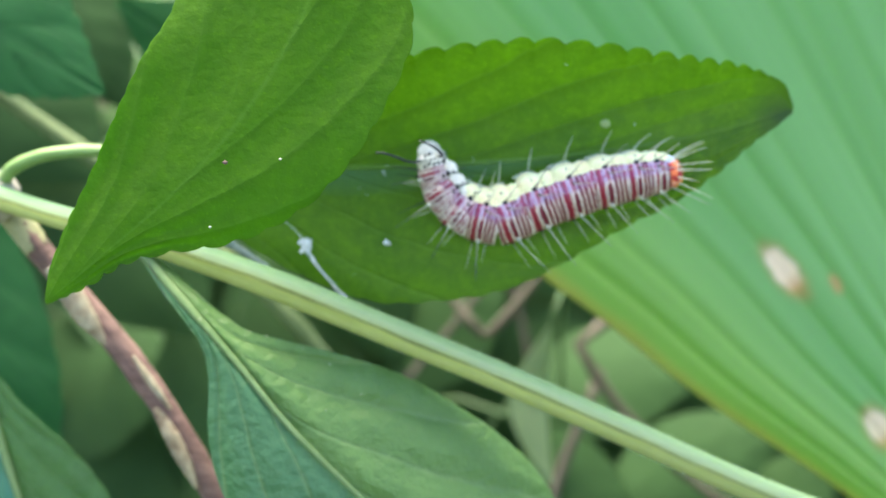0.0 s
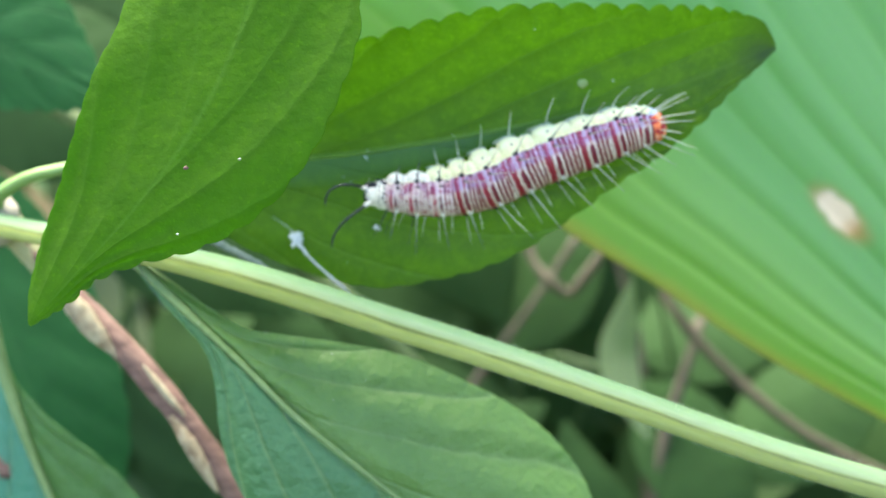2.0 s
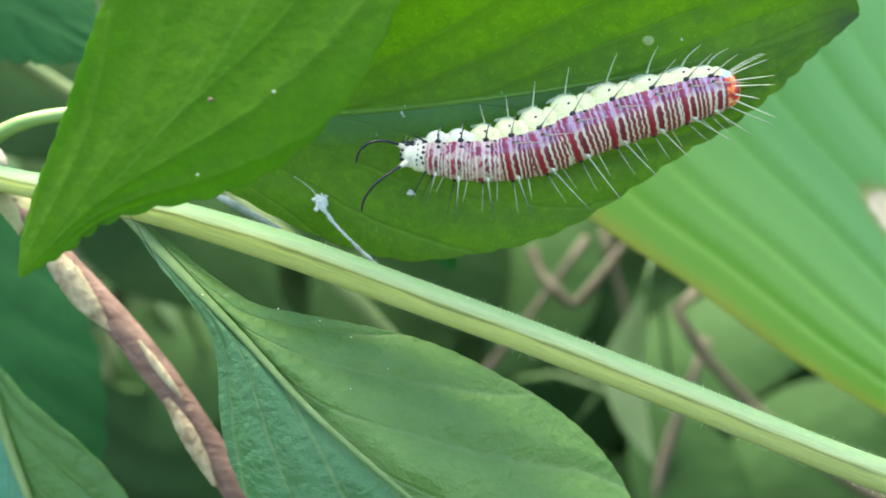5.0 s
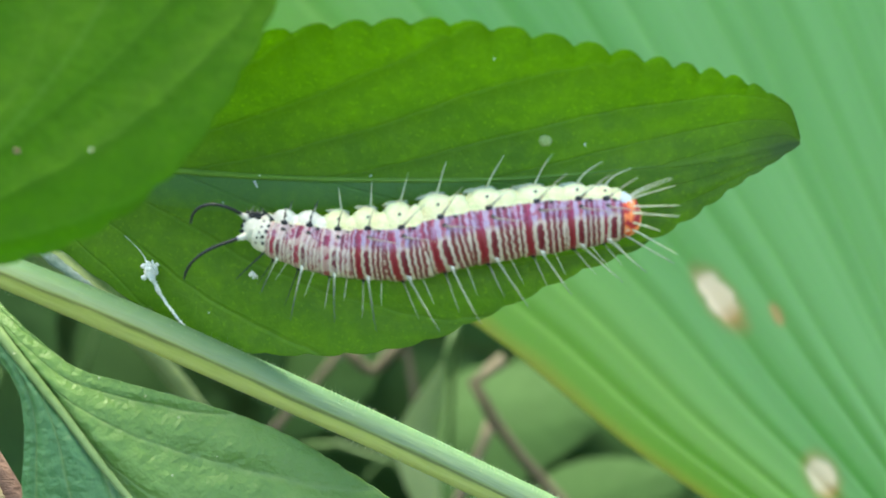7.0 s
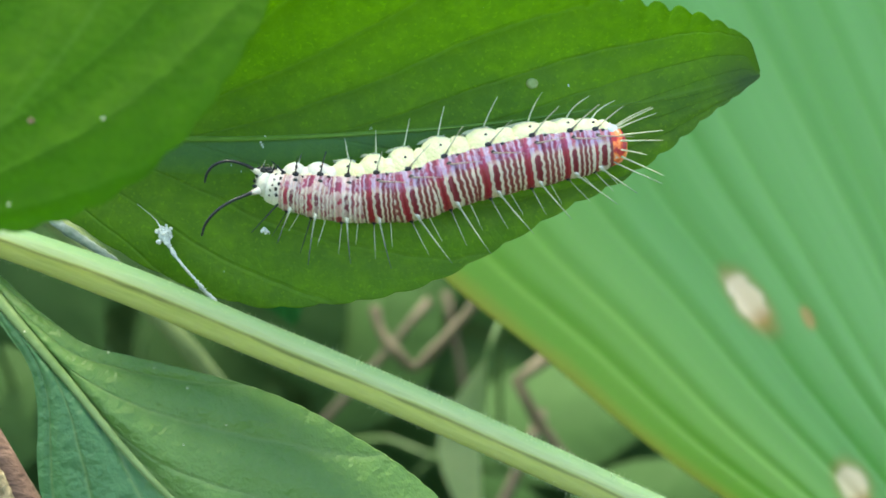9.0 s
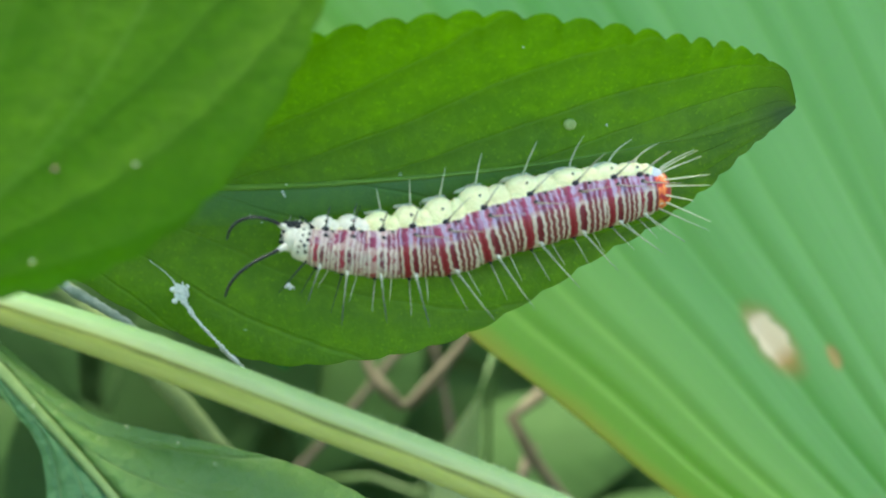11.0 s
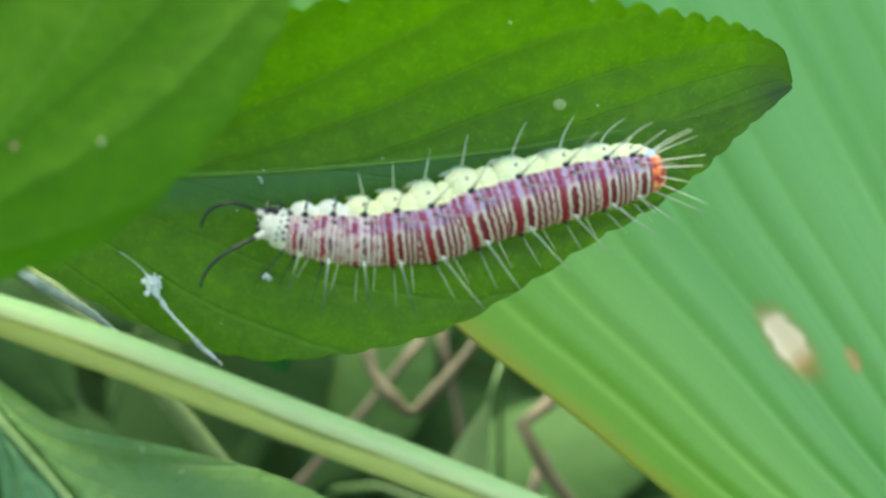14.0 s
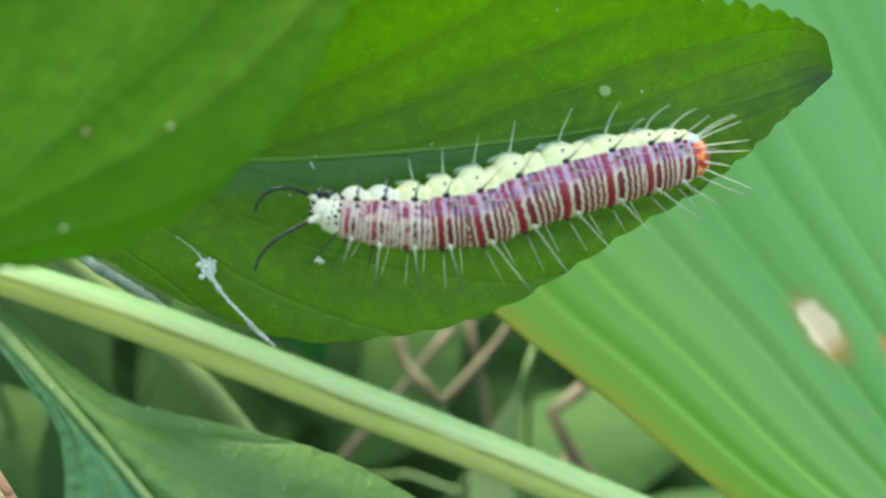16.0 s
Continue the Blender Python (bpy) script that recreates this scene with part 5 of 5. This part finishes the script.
for x, y, z, a, b in ((-0.75, 0.5, 1.0, 0.16, 0.22), (-0.9, -0.5, 0.85, 0.2, 0.16), (0.1, 1.2, 0.85, 0.5, 0.2), (-0.55, 1.15, 0.7, 0.35, 0.2), (0.55, 1.3, 0.6, 0.3, 0.22), (-0.95, 0.0, 0.75, 0.12, 0.2), (0.55, -0.55, 1.25, 0.14, 0.2), (-0.25, 0.95, 1.05, 0.3, 0.12), (0.45, 0.95, 1.05, 0.26, 0.13)):
    part("mark", ellipsoid("mark", (x * 1.05, y * 1.05, z * 1.05 + 0.06), (a * 1.2, b * 1.2, 0.18), M_BLACK, 8, 10, 0.4, int(a * 100)), head)
for pts in ([(-0.5, 0.75, 0.9), (-1.9, 1.35, 1.9), (-3.6, 1.55, 2.4), (-5.0, 1.05, 2.0), (-5.7, 0.2, 1.4), (-5.9, -0.6, 0.9)], [(-0.5, -0.9, 0.9), (-1.9, -1.7, 1.8), (-3.5, -2.7, 2.0), (-4.9, -4.0, 1.5), (-5.5, -5.0, 1.1), (-5.7, -5.9, 0.8)]):
    part("horn", tube("horn", pts, [0.2, 0.17, 0.155, 0.15, 0.14, 0.09], M_BLACK, 30, 8, rough=0.2), head, "long black curved horn")
    part("horn_base", tube("horn_base", [pts[0], tuple(a * 0.35 + b * 0.65 for a, b in zip(pts[0], pts[1]))], [0.4, 0.15], M_HEAD, 8, 10), head, "pale cone at the horn's foot")
for k in range(16):
    a = rng.uniform(-0.6, 1.0)
    part("bristle", bristle((a, 1.05 + 0.25 * rng.random(), 0.7 + 0.3 * rng.random()), (rng.uniform(-0.9, 0.5), 1, rng.uniform(-0.2, 0.8)), rng.uniform(0.4, 0.9), 0.05, M_BLACK if k % 3 else M_PALE), head)

# ---- a fly that calls at the leaf ----
M_FLY = plain("dark_fly_body", (0.03, 0.018, 0.012), (0.10, 0.055, 0.035), 3000, 0.4, 0.4)
M_WING = plain("smoky_wing", (0.16, 0.12, 0.10), (0.26, 0.20, 0.17), 2500, 0.3, 0.2)
fly = thing("fly", at(30, 90, -47.6), "tiny dark brown fly with smoky wings", "fly")
part("abdomen", ellipsoid("abdomen", (0.45, 0, 0), (0.42, 0.26, 0.24), M_FLY, 10, 12, 0.05, 1), fly)
part("thorax", ellipsoid("thorax", (-0.1, 0, 0.05), (0.3, 0.25, 0.26), M_FLY, 10, 12, 0.05, 2), fly)
part("head", ellipsoid("head", (-0.46, 0, 0.02), (0.16, 0.21, 0.19), M_FLY, 8, 12, 0.03, 3), fly)
for sgn in (-1, 1):
    part("wing", blade("wing", [(-0.1, 0.1 * sgn, 0.26), (0.4, 0.38 * sgn, 0.3), (0.95, 0.6 * sgn, 0.26)], [(0, 0.05), (0.4, 0.2), (0.8, 0.2), (1, 0.03)], [(0, 0.05), (0.4, 0.2), (0.8, 0.18), (1, 0.03)], M_WING, thick=0.015, nu=16, nv=4, seed=2), fly)
    for x in (-0.3, -0.05, 0.2):
        part("leg", tube("leg", [(x, 0.15 * sgn, -0.05), (x * 1.8, 0.45 * sgn, 0.08), (x * 2.4, 0.72 * sgn, -0.32)], [0.03, 0.025, 0.015], M_FLY, 10, 5), fly)

# ---- what moves ----
FLIGHT = [(0.0, 30, 90, -47.6, 20), (5.6, 30, 90, -47.6, 20), (5.9, -7, 34, 24, 0), (6.0, -1.0, 17.4, 11.2, -20), (6.1, 1.0, 20.6, 13.0, 0), (6.2, 6.5, 19.2, 11.8, 10), (6.3, 7.7, 17.8, 9.1, 40),
          (6.4, 8.4, 15.9, 6.6, 75), (6.5, 9.7, 15.5, 6.7, 80), (6.6, 15, 36, 16, 60), (7.1, 30, 90, -47.6, 20), (16.0, 30, 90, -47.6, 20)]
SWAY_LEAF = [(0, 0.29, -4.33, -1.86), (0.5, 0.06, -1.20, -0.79), (1, -0.11, 0.33, -1.28), (1.5, -0.09, -0.33, -0.90),
        (2, -0.19, 0.65, -0.72), (2.5, -0.22, 0.02, -0.41), (3, -0.21, 0.46, -0.29), (5.5, -0.52, 0.02, -0.80),
        (6, -0.35, -1.75, -1.58), (6.5, -0.25, -2.81, -1.75), (7, 2.31, -12.96, -5.72), (7.5, -0.13, -6.37, -1.94),
        (8, -4.37, -6.98, -0.49), (10.5, 0.22, 0.45, 0.95), (11, 0.64, -1.27, 0.53), (11.5, -0.12, -1.32, -0.45),
        (12, 0.02, -1.39, -1.29), (12.5, 0.55, 0.75, 0.27), (13, 0.46, 2.24, 0.97), (13.5, 0.24, 1.20, 1.31),
        (14, -0.06, 0.80, 1.15), (14.5, 0.22, 0.25, 1.07), (15, -0.20, 1.56, 1.44), (15.5, 0.03, 1.60, 1.72),
        (16, 0.08, 0.73, 1.24)]
SWAY_FRONT = [(0, 1.74, -2.80, -1.18), (0.5, 0.28, 0.18, -0.29), (1, 0.48, 1.02, -0.63), (1.5, 0.31, 0.79, -0.43),
        (2, 0.26, 1.03, -0.43), (2.5, 0.14, 0.32, -0.19), (3, 0.09, 0.77, -0.22), (5.5, 0.22, 0.30, -0.29),
        (6, 0.43, -0.58, -0.31), (6.5, 0.54, -2.10, -0.16), (7, 4.25, -7.93, -2.75), (10.5, -0.39, -0.16, 0.40),
        (11, 0.12, -2.08, 0.24), (13, -0.24, 0.79, 0.09), (13.5, -0.43, -0.07, 0.41), (14, -0.42, -0.17, 0.43),
        (14.5, -0.17, -0.40, 0.27), (15, -0.30, 0.32, 0.22), (15.5, -0.70, 0.32, 0.60), (16, -0.38, -0.07, 0.37)]
SWAY_LOWER = [(0, -1.88, -2.19, -1.26), (0.5, -1.08, -2.37, 0.96), (1, -3.00, 2.60, -0.70), (1.5, 0.47, 1.04, 0.69),
        (2, -3.20, 3.96, -0.05), (2.5, 0.15, 0.53, 0.65), (3, -0.63, 0.10, 0.18), (5.5, -1.13, 0.58, -0.51),
        (6, -0.13, -0.57, -0.84), (6.5, -2.60, 0.90, -2.00), (7, 2.23, -5.96, -2.74), (7.5, 1.94, -2.80, 0.47),
        (8, 2.20, -4.34, -0.02), (10.5, -0.26, 0.76, 1.07), (11.5, 1.08, -1.33, -0.74), (13, 0.71, 1.25, 0.27),
        (13.5, -0.90, 1.20, -0.25), (14, 0.08, 0.07, -0.13), (14.5, -0.01, -0.09, -0.16), (15, -0.04, -0.02, 0.09),
        (15.5, -0.39, -0.48, 0.30), (16, -1.00, 0.15, -0.02)]
SWAY_STEM = [(0, 0.22, -0.67, -1.15), (0.5, -8.86, 1.79, -2.35), (1, -3.48, 0.80, -1.79), (2, -5.98, 0.38, -0.80),
        (3, -2.67, -0.90, -0.33), (5.5, -5.01, 1.52, -1.32), (6.5, 2.06, -0.61, -1.64), (7, 8.71, -1.63, -2.84),
        (7.5, 6.68, 0.90, 0.39), (8, 2.22, -0.25, -0.13), (10.5, -2.27, -1.06, 1.19), (11.5, 0.65, 0.76, -0.14),
        (12, -0.22, 0.24, -0.66), (12.5, -2.22, 1.04, 0.83), (13.5, 0.08, 0.01, 0.88), (16, -2.19, -1.18, 0.88)]


def motions():
    for ob in (caterpillar, silk, margin, drop, gall, *specks):
        walk(ob, [(t, at(*HINGE, rx, ry, rz)) for t, rx, ry, rz in SWAY_LEAF])
    walk(fly, [(t, at(x, y, z, 0, 0, turn)) for t, x, y, z, turn in FLIGHT])
    for ob in front_specks:
        walk(ob, [(t, at(*HINGE, rx, ry, rz)) for t, rx, ry, rz in SWAY_FRONT])
    for ob in (fibre, *lower_specks):
        walk(ob, [(t, at(*HINGE, rx, ry, rz)) for t, rx, ry, rz in SWAY_LOWER])
    walk(leaf_main, [(t, pose(0, 0, 0, rx, ry, rz)) for t, rx, ry, rz in SWAY_LEAF])
    walk(leaf_front, [(t, pose(0, 0, 0, rx, ry, rz)) for t, rx, ry, rz in SWAY_FRONT])
    walk(leaf_lower, [(t, pose(0, 0, 0, rx, ry, rz)) for t, rx, ry, rz in SWAY_LOWER])
    walk(stem_green, [(t, pose(0, 0, 0, rx, ry, rz)) for t, rx, ry, rz in SWAY_STEM])
    walk(head, body_rows(head_pose))
    for ob, d in moving:
        walk(ob, body_rows(lambda t: ring_pose(t, d)))


motions()
